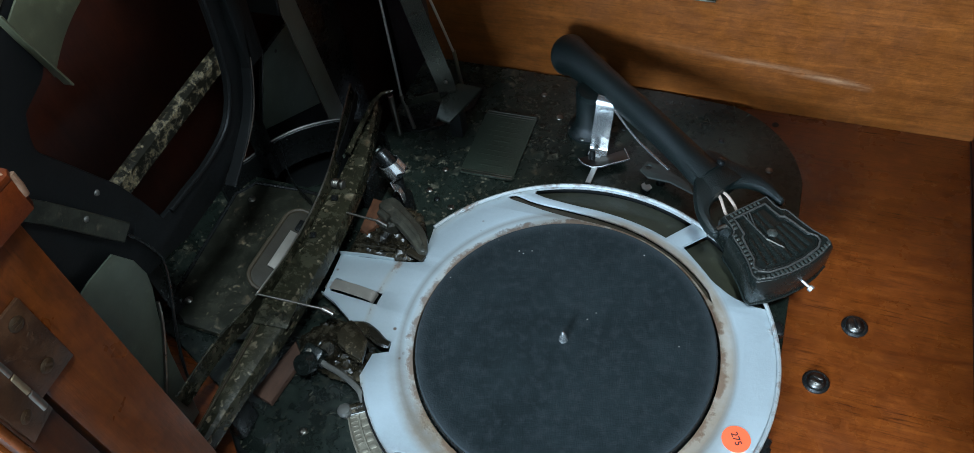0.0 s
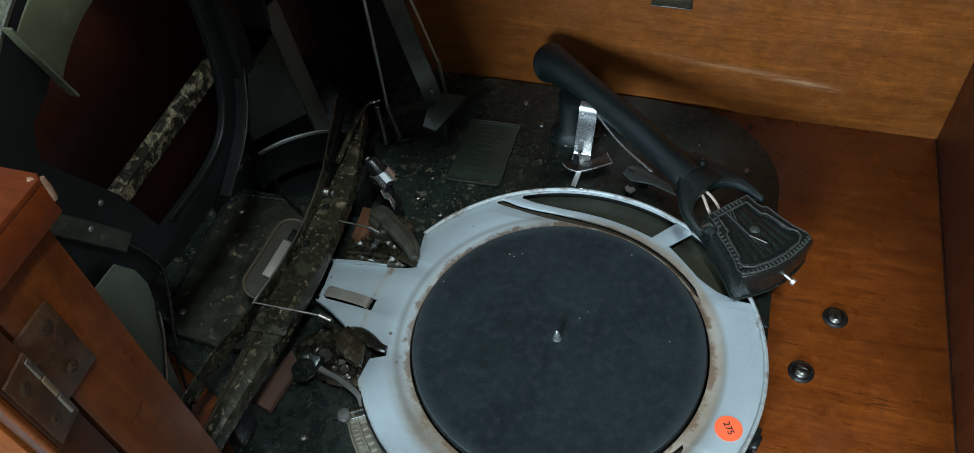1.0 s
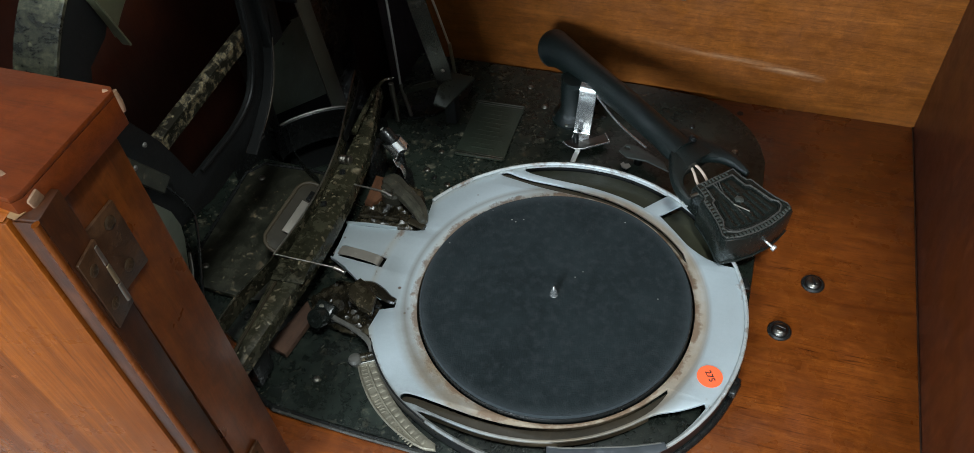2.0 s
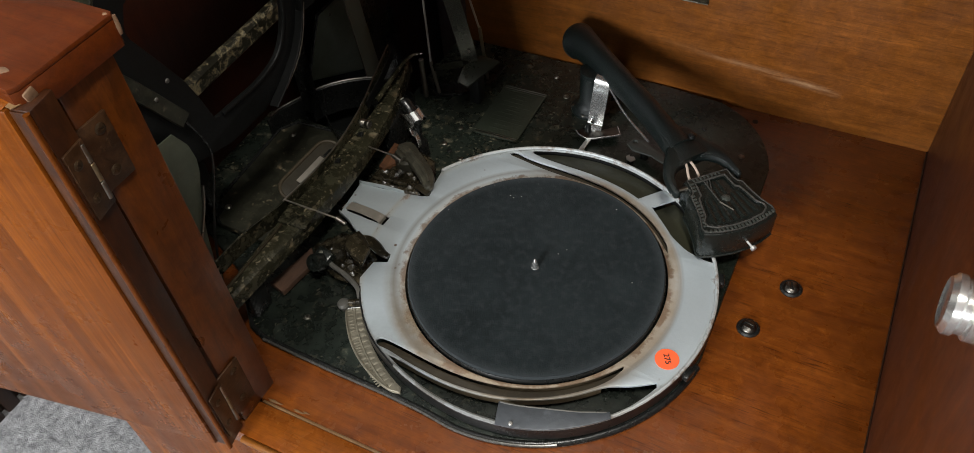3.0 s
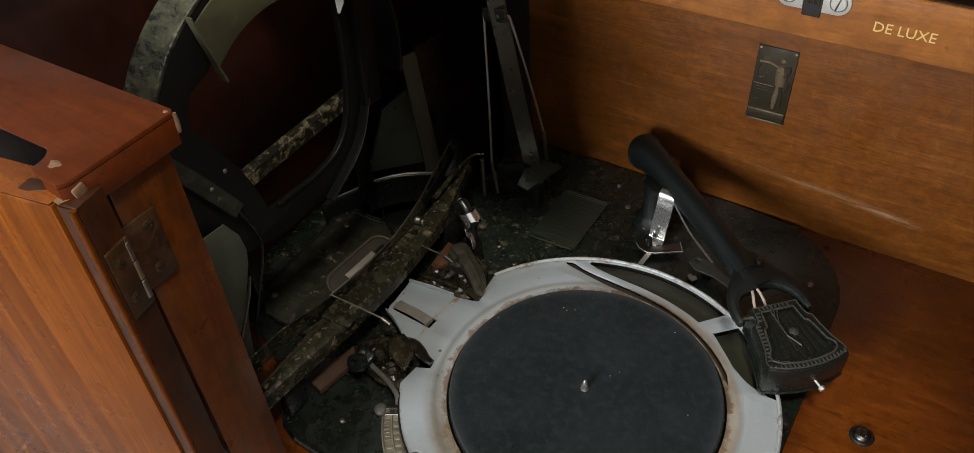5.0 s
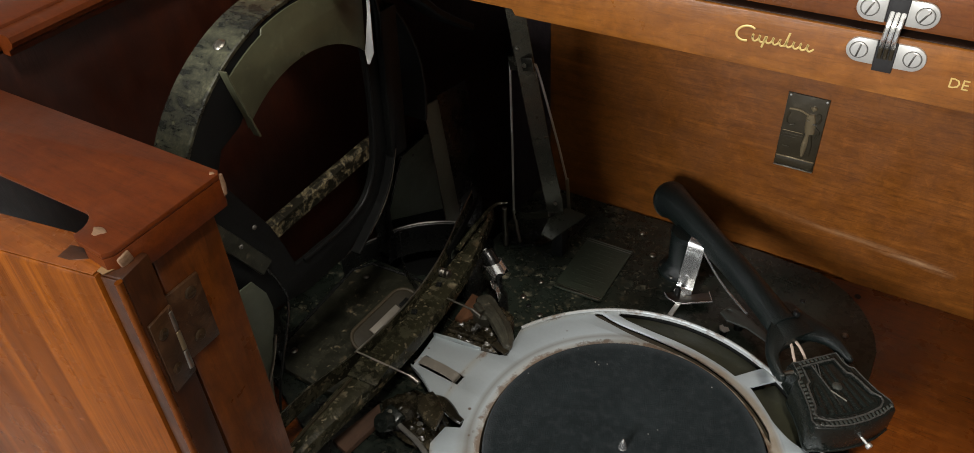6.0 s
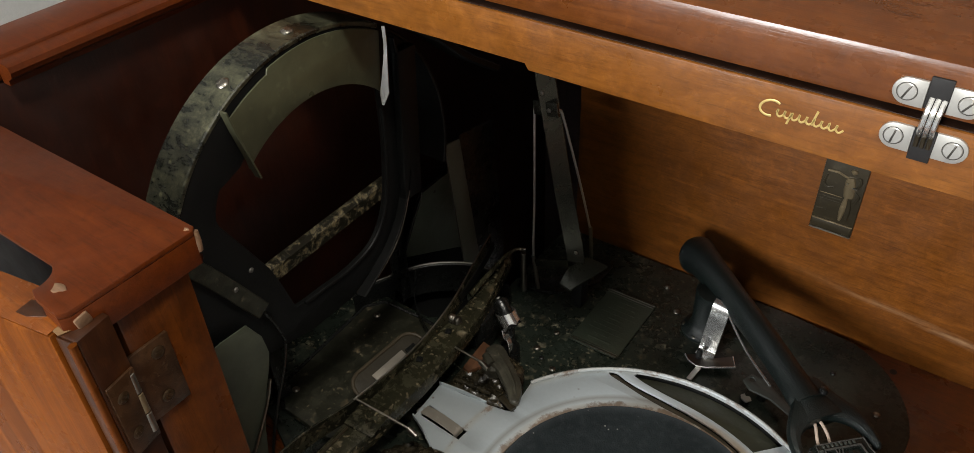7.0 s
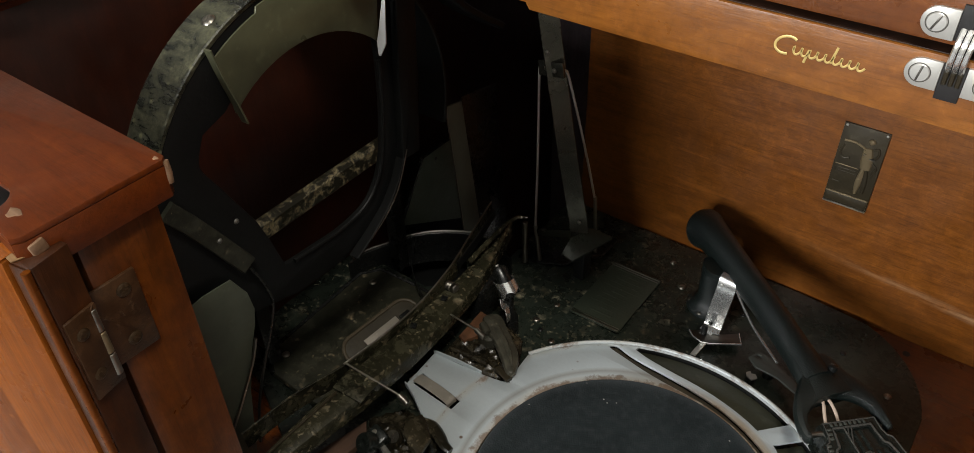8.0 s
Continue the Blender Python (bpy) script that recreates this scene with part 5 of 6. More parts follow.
for a, b in (((-0.2150, -0.0430, 0.0620), (-0.1680, -0.0362, 0.0515)), ((-0.1860, 0.0464, 0.0575), (-0.1600, 0.0468, 0.0550))):
    pin = part("feeler_pin", rod(a, b, 0.0008, 0.0010), STEEL, trans, "thin bright feeler pin")
    t = (Vector(b) - Vector(a)).normalized()
    part("pin_tip", rod(Vector(b) - t * 0.0005, Vector(b) + t * 0.0090 + Vector((0, -0.0022, -0.001)), 0.0024, 0.0022), STEEL, pin)
part("stand", box((-0.1985, 0.105, 0.0245), (0.016, 0.030, 0.037), 0.003), BLACK_METAL, trans)
part("stand", box((-0.2010, -0.118, 0.0215), (0.010, 0.022, 0.031), 0.003), BLACK_METAL, trans)

# leather pad with a metal strip
pad = thing("leather_pad", (-0.23, 0.004, 0.006), "oval brown leather pad with a metal strip", "pad")
PAD = Matrix.Translation((-0.2235, 0.0060, 0.0480)) @ Matrix.Rotation(radians(-3), 4, "Z") @ Matrix.Rotation(radians(22), 4, "Y")
ring = round_rect(0.0265, 0.076, 0.0130, 8)
part("pad", flat([ring], 0.0044, 0.0018, PAD), LEATHER, pad)
part("pad_rim", sweep([PAD @ Vector((x, y, 0.0022)) for x, y in ring + ring[:1]], ngon(0.0016, 8), PAD.to_3x3() @ Vector((0, 0, 1))), LEATHER_RIM, pad, "worn lighter rim")
part("metal_strip", flat([[(-0.0046, -0.0215), (0.0068, -0.0215), (0.0068, 0.0135), (-0.0046, 0.0135)]], 0.0014, 0.0004, PAD @ pose(0.0015, 0.002, 0.0048)), bpy.data.materials["stained_nickel"], pad, "plain bright metal strip")
part("dark_notch", box(PAD @ Vector((0.003, 0.0235, 0.0034)), (0.009, 0.010, 0.0024), 0.0005, PAD.to_3x3()), BLACK_METAL, pad)
part("pad_post", rod((-0.2290, 0.0035, 0.0062), (-0.2290, 0.0035, 0.0445), 0.007), BLACK_METAL, pad)

# low flecked pan under the arm
pan = thing("drip_pan", (-0.275, 0.01, 0.0065), "black flecked sheet metal pan with rounded edges", "pan")
part("rolled_rim", sweep([(x, y, 0.0125) for x, y in ((-0.2165, 0.030), (-0.2215, 0.088), (-0.262, 0.0905), (-0.306, 0.088), (-0.318, 0.072), (-0.312, -0.045), (-0.292, -0.058))], ngon(0.0022, 8)), BLACK_METAL, pan)
for x, y in ((-0.300, 0.070), (-0.298, -0.038), (-0.2300, 0.074)):
    part("pan_screw", screw_head((x, y, 0.0134), (0, 0, 1), 0.0034, 0.0014, x * 700), STEEL, pan)
part("pan_sheet", flat([[(-0.318, 0.072), (-0.306, 0.088), (-0.262, 0.0905), (-0.2215, 0.088), (-0.2165, 0.03), (-0.2165, -0.055), (-0.245, -0.060), (-0.292, -0.058), (-0.312, -0.045)]], 0.0070, 0.0025, pose(0, 0, 0.0100)), PAN_BLACK, pan)

# spring clip on a post
clip = thing("spring_clip", (-0.17, 0.097, 0.006), "chrome spring clip on a black post", "clip")
CAX = Vector((0.0180, -0.0060, -0.0160)).normalized()
CTOP = Vector((-0.1815, 0.1035, 0.0700))
part("post", lathe([(0.0090, 0.0062), (0.0085, 0.024), (0.0045, 0.030), (0.0045, 0.056)], (-0.1670, 0.0990, 0), (0, 0, 1), 24), BLACK_METAL, clip)
part("plunger", lathe([(0, 0), (0.0030, 0.0002), (0.0058, 0.0014), (0.0066, 0.0036), (0.0066, 0.0240), (0.0040, 0.0280), (0, 0.0282)], CTOP, CAX, 24), BLACK_METAL, clip, "black plunger")
CA = Matrix.Translation(CTOP + CAX * 0.0205) @ basis(CAX)
sleeve, rows, mid = bmesh.new(), [], radians(92)
for r in (0.0080, 0.0087):
    for k in range(7):
        ring_v = []
        for a in np.linspace(radians(-25), radians(205), 30):
            off = abs(a - mid) / radians(115)
            top, low = -0.0045 - 0.0055 * off ** 1.6, 0.0068 - 0.0030 * math.sin(math.pi * min(1.0, off * 1.6))
            ring_v.append(sleeve.verts.new(CA @ Vector((r * math.cos(a), r * math.sin(a), top + (low - top) * k / 6))))
        rows.append(ring_v)
for k in list(range(6)) + list(range(7, 13)):
    for p in range(29):
        sleeve.faces.new((rows[k][p], rows[k][p + 1], rows[k + 1][p + 1], rows[k + 1][p]))
for a, b in ((rows[0], rows[7]), (rows[6], rows[13])):
    for p in range(29):
        sleeve.faces.new((a[p], a[p + 1], b[p + 1], b[p]))
for p in (0, 29):
    for k in range(6):
        sleeve.faces.new((rows[k][p], rows[k + 1][p], rows[k + 8][p], rows[k + 7][p]))
part("jaw", sleeve, CHROME, clip, "chrome spring sleeve with a hollowed edge")
part("tail", sweep(spline([(-0.1690, 0.0925, 0.0480), (-0.1660, 0.0905, 0.0440), (-0.1645, 0.0925, 0.0400), (-0.1605, 0.0900, 0.0360), (-0.1600, 0.0895, 0.0300)], 7), strap(0.0066, 0.0010, 0.0003), (1, 0.2, 0.4)), CHROME, clip)
part("cap_dot", screw_head(CTOP - CAX * 0.0002, -CAX, 0.0022, 0.0010), NICKEL, clip)

def grease_bed(outline, z0, h, seed, step=0.0016):
    """A mound of caked grease: an uneven height field inside an outline, thinning to its edge."""
    def away(x, y):
        best, inside = 1.0, False
        for (ax, ay), (bx, by) in zip(outline, outline[1:] + outline[:1]):
            t = max(0.0, min(1.0, ((x - ax) * (bx - ax) + (y - ay) * (by - ay)) / ((bx - ax) ** 2 + (by - ay) ** 2)))
            best = min(best, math.hypot(x - ax - t * (bx - ax), y - ay - t * (by - ay)))
            if (ay > y) != (by > y) and x < (bx - ax) * (y - ay) / (by - ay) + ax:
                inside = not inside
        return best if inside else -best

    bm, grid = bmesh.new(), {}
    xs, ys = [p[0] for p in outline], [p[1] for p in outline]
    nx, ny = int((max(xs) - min(xs)) / step) + 2, int((max(ys) - min(ys)) / step) + 2
    for i in range(nx):
        for j in range(ny):
            x, y = min(xs) + i * step, min(ys) + j * step
            d = away(x, y)
            if d > -step * 1.2:
                rise = min(1.0, max(0.0, d) / 0.007) ** 0.6
                bump = 0.55 + 0.55 * noise.noise((x * 90 + seed, y * 90, 0)) + 0.35 * noise.noise((x * 260, y * 260 + seed, 0))
                grid[i, j] = bm.verts.new((x, y, z0 + h * rise * max(0.05, bump)))
    for i, j in list(grid):
        q = [(i, j), (i + 1, j), (i + 1, j + 1), (i, j + 1)]
        if all(k in grid for k in q):
            bm.faces.new([grid[k] for k in q])
    low = bmesh.ops.extrude_face_region(bm, geom=bm.faces[:])["geom"]
    for g in low:
        if isinstance(g, bmesh.types.BMVert):
            g.co.z = z0 - 0.002
    return bm


# greasy castings either side of the tab
east = thing("gear_casting", (-0.155, 0.065, 0.006), "greasy brown gear casting beside the tray", "casting")
part("casting", flat([[(-0.188, 0.038), (-0.189, 0.066), (-0.180, 0.084), (-0.166, 0.092), (-0.150, 0.086), (-0.138, 0.072), (-0.134, 0.052), (-0.146, 0.041), (-0.168, 0.038)]], 0.010, 0.003, pose(0, 0, 0.0115)), GREASE, east)
part("grease", grease_bed([(-0.190, 0.036), (-0.191, 0.080), (-0.172, 0.097), (-0.146, 0.088), (-0.131, 0.062), (-0.136, 0.045), (-0.150, 0.038)], 0.0160, 0.0085, 3), GREASE, east, "caked grease")
part("boss", lathe([(0.0125, 0.016), (0.0115, 0.028), (0.0098, 0.0345), (0.0075, 0.0362), (0.0070, 0.0345), (0, 0.0345)], (-0.1665, 0.0775, 0), (0.1, -0.25, 1), 28), GREY_IRON, east)
claw = [(-0.1760, 0.0740), (-0.1745, 0.0810), (-0.1690, 0.0860), (-0.1615, 0.0845), (-0.1520, 0.0780), (-0.1420, 0.0720), (-0.1330, 0.0655), (-0.1265, 0.0570), (-0.1235, 0.0470), (-0.1290, 0.0445), (-0.1370, 0.0500), (-0.1460, 0.0560), (-0.1560, 0.0620), (-0.1670, 0.0665)]
part("pawl", flat([[(v.x, v.y) for v in spline([(x, y, 0) for x, y in claw], 4, True)]], 0.0080, 0.0030, Matrix.Translation((-0.150, 0.065, 0.0300)) @ Matrix.Rotation(radians(11), 4, "Y") @ Matrix.Translation((0.150, -0.065, 0))), GREY_IRON, east, "dusty grey cast pawl")
part("pawl_rib", sweep(spline([(-0.1600, 0.0730, 0.0358), (-0.1480, 0.0665, 0.0338), (-0.1370, 0.0590, 0.0314), (-0.1290, 0.0505, 0.0292)], 6), strap(0.0050, 0.0030, 0.0012), scales=lambda u: (1.3 - 0.6 * u, 1.0)), GREY_IRON, east)
part("clamp_pin", rod((-0.1720, 0.0690, 0.0365), (-0.1620, 0.0640, 0.0352), 0.0034), GREY_IRON, east)
part("tooth", sweep([(-0.1400, 0.0465, 0.0238), (-0.1250, 0.0420, 0.0236)], strap(0.0060, 0.0030, 0.0010)), BRONZE, east)
for x, y, z, r in ((-0.1800, 0.0480, 0.0165, 0.0052), (-0.1560, 0.0470, 0.0165, 0.0042), (-0.1700, 0.0560, 0.0168, 0.0060), (-0.1815, 0.0640, 0.0165, 0.0045), (-0.1480, 0.0520, 0.0165, 0.0038)):
    part("stud", lathe([(r, -0.002), (r, 0.002), (r * 0.85, 0.0034), (r * 0.5, 0.0036), (r * 0.42, 0.0028), (0, 0.0028)], (x, y, z), (0.15, -0.2, 1), 6), GREASE, east)
part("link_rod", rod((-0.1860, 0.0430, 0.0215), (-0.1500, 0.0460, 0.0225), 0.0024), GREASE, east)
west = thing("gear_casting", (-0.155, -0.05, 0.006), "greasy dark gear casting with a curved lip", "casting")
part("casting", flat([[(-0.188, -0.034), (-0.170, -0.024), (-0.150, -0.028), (-0.138, -0.036), (-0.130, -0.050), (-0.128, -0.066), (-0.150, -0.066), (-0.176, -0.060), (-0.190, -0.048)]], 0.010, 0.003, pose(0, 0, 0.0115)), GREASE, west)
part("grease", grease_bed([(-0.192, -0.046), (-0.176, -0.024), (-0.150, -0.026), (-0.134, -0.038), (-0.127, -0.064), (-0.150, -0.070), (-0.182, -0.062)], 0.0160, 0.0085, 11), GREASE, west, "caked grease")
part("boss", lathe([(0.0085, 0.016), (0.0080, 0.023), (0.0060, 0.026), (0.0052, 0.0245), (0, 0.0245)], (-0.1660, -0.0480, 0), (0.1, -0.2, 1), 26), GREASE, west)
part("pawl", sweep(spline([(-0.1530, -0.0330, 0.0260), (-0.1440, -0.0310, 0.0270), (-0.1350, -0.0330, 0.0262), (-0.1270, -0.0365, 0.0248), (-0.1205, -0.0375, 0.0240)], 6), strap(0.0105, 0.0058, 0.0020), scales=lambda u: (1.2 - 0.65 * u, 1.1 - 0.5 * u)), GREASE, west)
part("cover", flat([[(-0.150, -0.034), (-0.141, -0.038), (-0.131, -0.047), (-0.128, -0.064), (-0.138, -0.062), (-0.150, -0.056), (-0.157, -0.046)]], 0.006, 0.002, pose(0, 0, 0.0210, -5, 6, 0)), GREASE, west)
part("curved_lip", sweep(spline([(-0.1655, -0.0620, 0.0240), (-0.1600, -0.0645, 0.0230), (-0.1443, -0.0684, 0.0222), (-0.1290, -0.0753, 0.0215), (-0.1225, -0.0822, 0.0195)], 7), strap(0.0042, 0.0028, 0.0008)), DULL_GREY, west, "dull grey curved lip")
knob = thing("lever_knob", (-0.172, -0.071, 0.006), "black round lever knob", "knob")
part("knob", lathe([(0.0050, -0.006), (0.0072, -0.004), (0.0078, 0.000), (0.0078, 0.0080), (0.0072, 0.0092), (0.0035, 0.0094), (0.0030, 0.0070), (0, 0.0070)], (-0.1712, -0.0665, 0.0255), (-0.15, -0.72, 0.55), 30), BAKELITE, knob)
part("lug", box((-0.1705, -0.0600, 0.0255), (0.0165, 0.0125, 0.0120), 0.0030, Matrix.Rotation(radians(20), 3, "X") @ Matrix.Rotation(radians(-12), 3, "Z")), BAKELITE, knob)
part("pin_hole", lathe([(0.0020, 0.0), (0.0020, 0.0004), (0.0014, 0.0005), (0.0012, 0.0001), (0, 0.0001)], (-0.1725, -0.0612, 0.0316), (0, -0.35, 1), 14), STEEL, knob)
part("shank", rod((-0.1700, -0.0560, 0.0215), (-0.1710, -0.0635, 0.0255), 0.0060), BLACK_METAL, knob)
part("foot", box((-0.1685, -0.0600, 0.0130), (0.014, 0.012, 0.0135), 0.002), BLACK_METAL, knob)

# raw wood wedges under the mechanism
for pts in ([(-0.207, -0.096), (-0.190, -0.100), (-0.184, -0.060), (-0.196, -0.048)], [(-0.190, 0.090), (-0.179, 0.089), (-0.174, 0.066), (-0.180, 0.054), (-0.187, 0.056)]):
    c = Vector((sum(p[0] for p in pts) / len(pts), sum(p[1] for p in pts) / len(pts), 0.0065))
    w = thing("wood_wedge", c, "raw reddish wooden wedge on the motor plate", "wedge", "wedges under the changer")
    part("wedge", flat([pts], 0.0065, 0.0012, pose(0, 0, 0.0104 if pts[0][1] < 0 else 0.0212)), WOOD_RAW if pts[0][1] < 0 else WOOD_RUST, w)

# ---- lid strut with two wires ----
strut = thing("lid_strut", (-0.16, 0.2, 0.0065), "flat steel strut with two side wires", "strut")
foot = [(-0.215, 0.182), (-0.190, 0.186), (-0.172, 0.196), (-0.150, 0.228), (-0.150, 0.258), (-0.166, 0.258), (-0.178, 0.225), (-0.196, 0.204), (-0.215, 0.200)]
part("foot_plate", flat([foot], 0.0040, 0.001, pose(0, 0, 0.0088)), BLACK_METAL, strut)
foot = bmesh.new()
for x, y, z in ((-0.1602, 0.1703, 0.0480), (-0.1478, 0.1690, 0.0465), (-0.1300, 0.2055, 0.0570), (-0.1500, 0.2040, 0.0600), (-0.1575, 0.1810, 0.0600)):
    foot.verts.new((x, y, z))
    foot.verts.new((x, y, z - 0.0022))
bmesh.ops.convex_hull(foot, input=foot.verts[:])
# foot kept darker than the strap it belongs to
part("foot_flange", foot, painted("dark_foot_steel", (0.026, 0.029, 0.021), 0.30, 0.4, 200, 0.0002, 0.6), strut, "bent foot of the strap")
part("foot_block", span(-0.1570, -0.1450, 0.1850, 0.1990, 0.0108, 0.0560, 0.002), ARCH_BLACK, strut)
part("strap", sweep([(-0.1550, 0.1910, 0.0580), (-0.1572, 0.1905, 0.075), (-0.1680, 0.189, 0.130), (-0.1845, 0.188, 0.2200), (-0.1962, 0.190, 0.275), (-0.2070, 0.1935, 0.330), (-0.2110, 0.195, 0.3555)], strap(0.0160, 0.0018, 0.0004), (0.62, -0.78, 0)), STRAP, strut, "worn flat steel strap")
part("cross_clamp", box((-0.1868, 0.1868, 0.2150), (0.024, 0.0030, 0.013), 0.0008, Matrix.Rotation(radians(-9), 3, "Y")), STRAP, strut)
for x, z in ((-0.1905, 0.2150), (-0.1830, 0.2150), (-0.1900, 0.2290), (-0.1550, 0.0730)):
    part("rivet", screw_head((x, 0.1850 if z > 0.1 else 0.1895, z), (0, -1, 0), 0.0020, 0.0012), STEEL, strut)
part("side_wire", sweep(spline([(-0.1930, 0.187, 0.2165), (-0.1975, 0.187, 0.2135), (-0.1990, 0.188, 0.2050), (-0.2005, 0.190, 0.120), (-0.2015, 0.190, 0.045)], 6), ngon(0.0012, 8), (0, -1, 0)), NICKEL, strut)
part("wire_ferrule", rod((-0.2017, 0.190, 0.048), (-0.1945, 0.188, 0.0105), 0.0020), STEEL, strut)
part("side_wire", sweep(spline([(-0.1800, 0.188, 0.2165), (-0.1765, 0.190, 0.2150), (-0.1740, 0.194, 0.2050), (-0.1655, 0.212, 0.130), (-0.1600, 0.224, 0.075)], 6), ngon(0.0011, 8), (0, -1, 0)), NICKEL, strut)
part("wire_ferrule", rod((-0.1600, 0.224, 0.078), (-0.1575, 0.228, 0.0105), 0.0018), STEEL, strut)
part("rear_post", rod((-0.2050, 0.178, 0.0105), (-0.2050, 0.178, 0.058), 0.0030, 0.0026), STEEL, strut)
part("tie_bar", sweep([(-0.2010, 0.190, 0.040), (-0.158, 0.193, 0.0565)], strap(0.003, 0.008, 0.0006)), STRAP, strut)

# ---- small fittings on the plate and deck ----
name_plate = thing("data_plate", (-0.112, 0.19, 0.0065), "dark green embossed data plate", "plate")
NP = Matrix.Translation((-0.1122, 0.1895, 0.0082)) @ Matrix.Rotation(radians(1.0), 4, "Z") @ Matrix.Rotation(radians(-1.6), 4, "X")
part("plate", flat([round_rect(0.0485, 0.0830, 0.002, 4)], 0.0014, 0.0004, NP), PLAQUE, name_plate)
part("lower_edge", box(NP @ Vector((0, -0.0405, 0.0012)), (0.047, 0.0012, 0.0012), 0.0003, NP.to_3x3()), STEEL, name_plate)
part("lower_edge", box(NP @ Vector((0, -0.0375, 0.0009)), (0.046, 0.0008, 0.0006), 0.0002, NP.to_3x3()), STEEL, name_plate)
for y in (0.0392, 0.0362):
    part("upper_line", box(NP @ Vector((0, y, 0.0008)), (0.046, 0.0007, 0.0004), 0.0001, NP.to_3x3()), DULL_GREY, name_plate)
for k in range(11):
    w = 0.036 - 0.007 * ((k * 7) % 4)
    part("text_bar", box(NP @ Vector((0.001 * (k % 3) - 0.001, 0.034 - 0.0062 * k, 0.00075)), (w, 0.0010 if k % 5 else 0.0022, 0.00008), 0.00002, NP.to_3x3()), PLAQUE, name_plate)

# speed and repeat dial, an arc beside the tray
dial = thing("repeat_dial", (-0.1, -0.115, 0.0065), "embossed nickel dial segment with a lever knob", "dial")
part("segment", flat([polar([(-145.5, 0.1465), (-135, 0.1465), (-124, 0.1465), (-111, 0.1465)]) + polar([(-109.5, 0.1505), (-113.5, 0.1556), (-123.8, 0.1602), (-132, 0.1622), (-139, 0.1624), (-146, 0.1616)])], 0.0022, 0.0006, pose(0, 0, 0.0078)), DIAL, dial)
for a in np.arange(-144, -112, 2.3):
    c = Vector((0.1506 * math.cos(radians(a)), 0.1506 * math.sin(radians(a)), 0.0089))
    part("tick", box(c, (0.0050, 0.0036 if int(a * 4) % 5 else 0.0024, 0.0009), 0.0004, Matrix.Rotation(radians(a), 3, "Z")), DIAL, dial)
for a in (-134.6, -126.6, -124.6):
    c = Vector((0.1573 * math.cos(radians(a)), 0.1573 * math.sin(radians(a)), 0.0089))
    part("tick", box(c, (0.0058 if a < -125 else 0.0046, 0.0030, 0.0009), 0.0004, Matrix.Rotation(radians(a), 3, "Z")), DIAL, dial)
part("rim_line", sweep([(x, y, 0.0092) for x, y in polar([(-145.5, 0.1608), (-139, 0.1616), (-132, 0.1614), (-123.8, 0.1594), (-114, 0.1550), (-110.5, 0.1505)])], ngon(0.0008, 6)), DIAL, dial)
part("middle_line", sweep([(x, y, 0.0091) for x, y in arc(0, 0, 0.1538, -145, -114, 20)], ngon(0.0006, 6)), DIAL, dial)
for a in list(np.arange(-144.6, -136.0, 1.25)) + list(np.arange(-132.6, -128.0, 1.0)) + list(np.arange(-122.4, -115.5, 0.95)):
    c = Vector((0.1577 * math.cos(radians(a)), 0.1577 * math.sin(radians(a)), 0.0090))
    part("text_bar", box(c, (0.0044, 0.0014, 0.0008), 0.0003, Matrix.Rotation(radians(a + 9 * math.sin(a * 7)), 3, "Z")), DIAL, dial)
part("end_lip", sweep([(-0.1330, -0.0918, 0.0096), (-0.1205, -0.0845, 0.0100)], strap(0.0012, 0.0030, 0.0003)), CHROME, dial)
part("lever_ball", lathe([(0, -0.0040), (0.0035, -0.0036), (0.0052, -0.0015), (0.0054, 0.0008), (0.0042, 0.0028), (0.0020, 0.0034), (0, 0.0034)], (-0.1345, -0.0900, 0.0140), segs=24), DULL_GREY, dial, "dull grey lever ball")
part("lever_stem", rod((-0.1310, -0.0880, 0.0145), (-0.1190, -0.0805, 0.0140), 0.0032), GREASE, dial)
part("lever_foot", rod((-0.1345, -0.0900, 0.0063), (-0.1345, -0.0900, 0.0110), 0.0035), STEEL, dial)

# bolts and rivets of the motor plate
for x, y, r in ((-0.070, 0.236, 0.0034), (-0.092, 0.262, 0.0028), (-0.010, 0.235, 0.0026), (0.118, 0.215, 0.0032), (0.075, 0.240, 0.0024), (-0.150, 0.150, 0.0028), (-0.155, 0.124, 0.0032), (-0.145, 0.116, 0.0026), (-0.130, 0.110, 0.0030), (-0.160, -0.110, 0.0030), (0.010, 0.160, 0.0030)):
    part("plate_screw", screw_head((x, y, 0.0061), (0, 0, 1), r, r * 0.45, x * 900), STEEL if r > 0.0027 else BLACK_METAL, plate)
# thin brighter strip standing in for the highlight along the rolled edge
part("edge_highlight", sweep([(x, y - 0.0024, 0.0052) for x, y in out[5:10]] + [(x * 1.016, y * 1.016, 0.0052) for x, y in arc(0, 0, 0.1476, -92, -60, 12)], ngon(0.0013, 8)), WORN_BLACK, plate, "thin bright strip for the front edge highlight")

# paper price sticker on the tray
sticker = thing("price_sticker", (0.126, -0.039, ZR), "round orange paper price sticker with ink figures", "sticker")
part("paper", lathe([(0.0092, ZR + 0.0001), (0.0092, ZR + 0.0004), (0, ZR + 0.00045)], (0.1262, -0.0388, 0), segs=40), ORANGE, sticker)
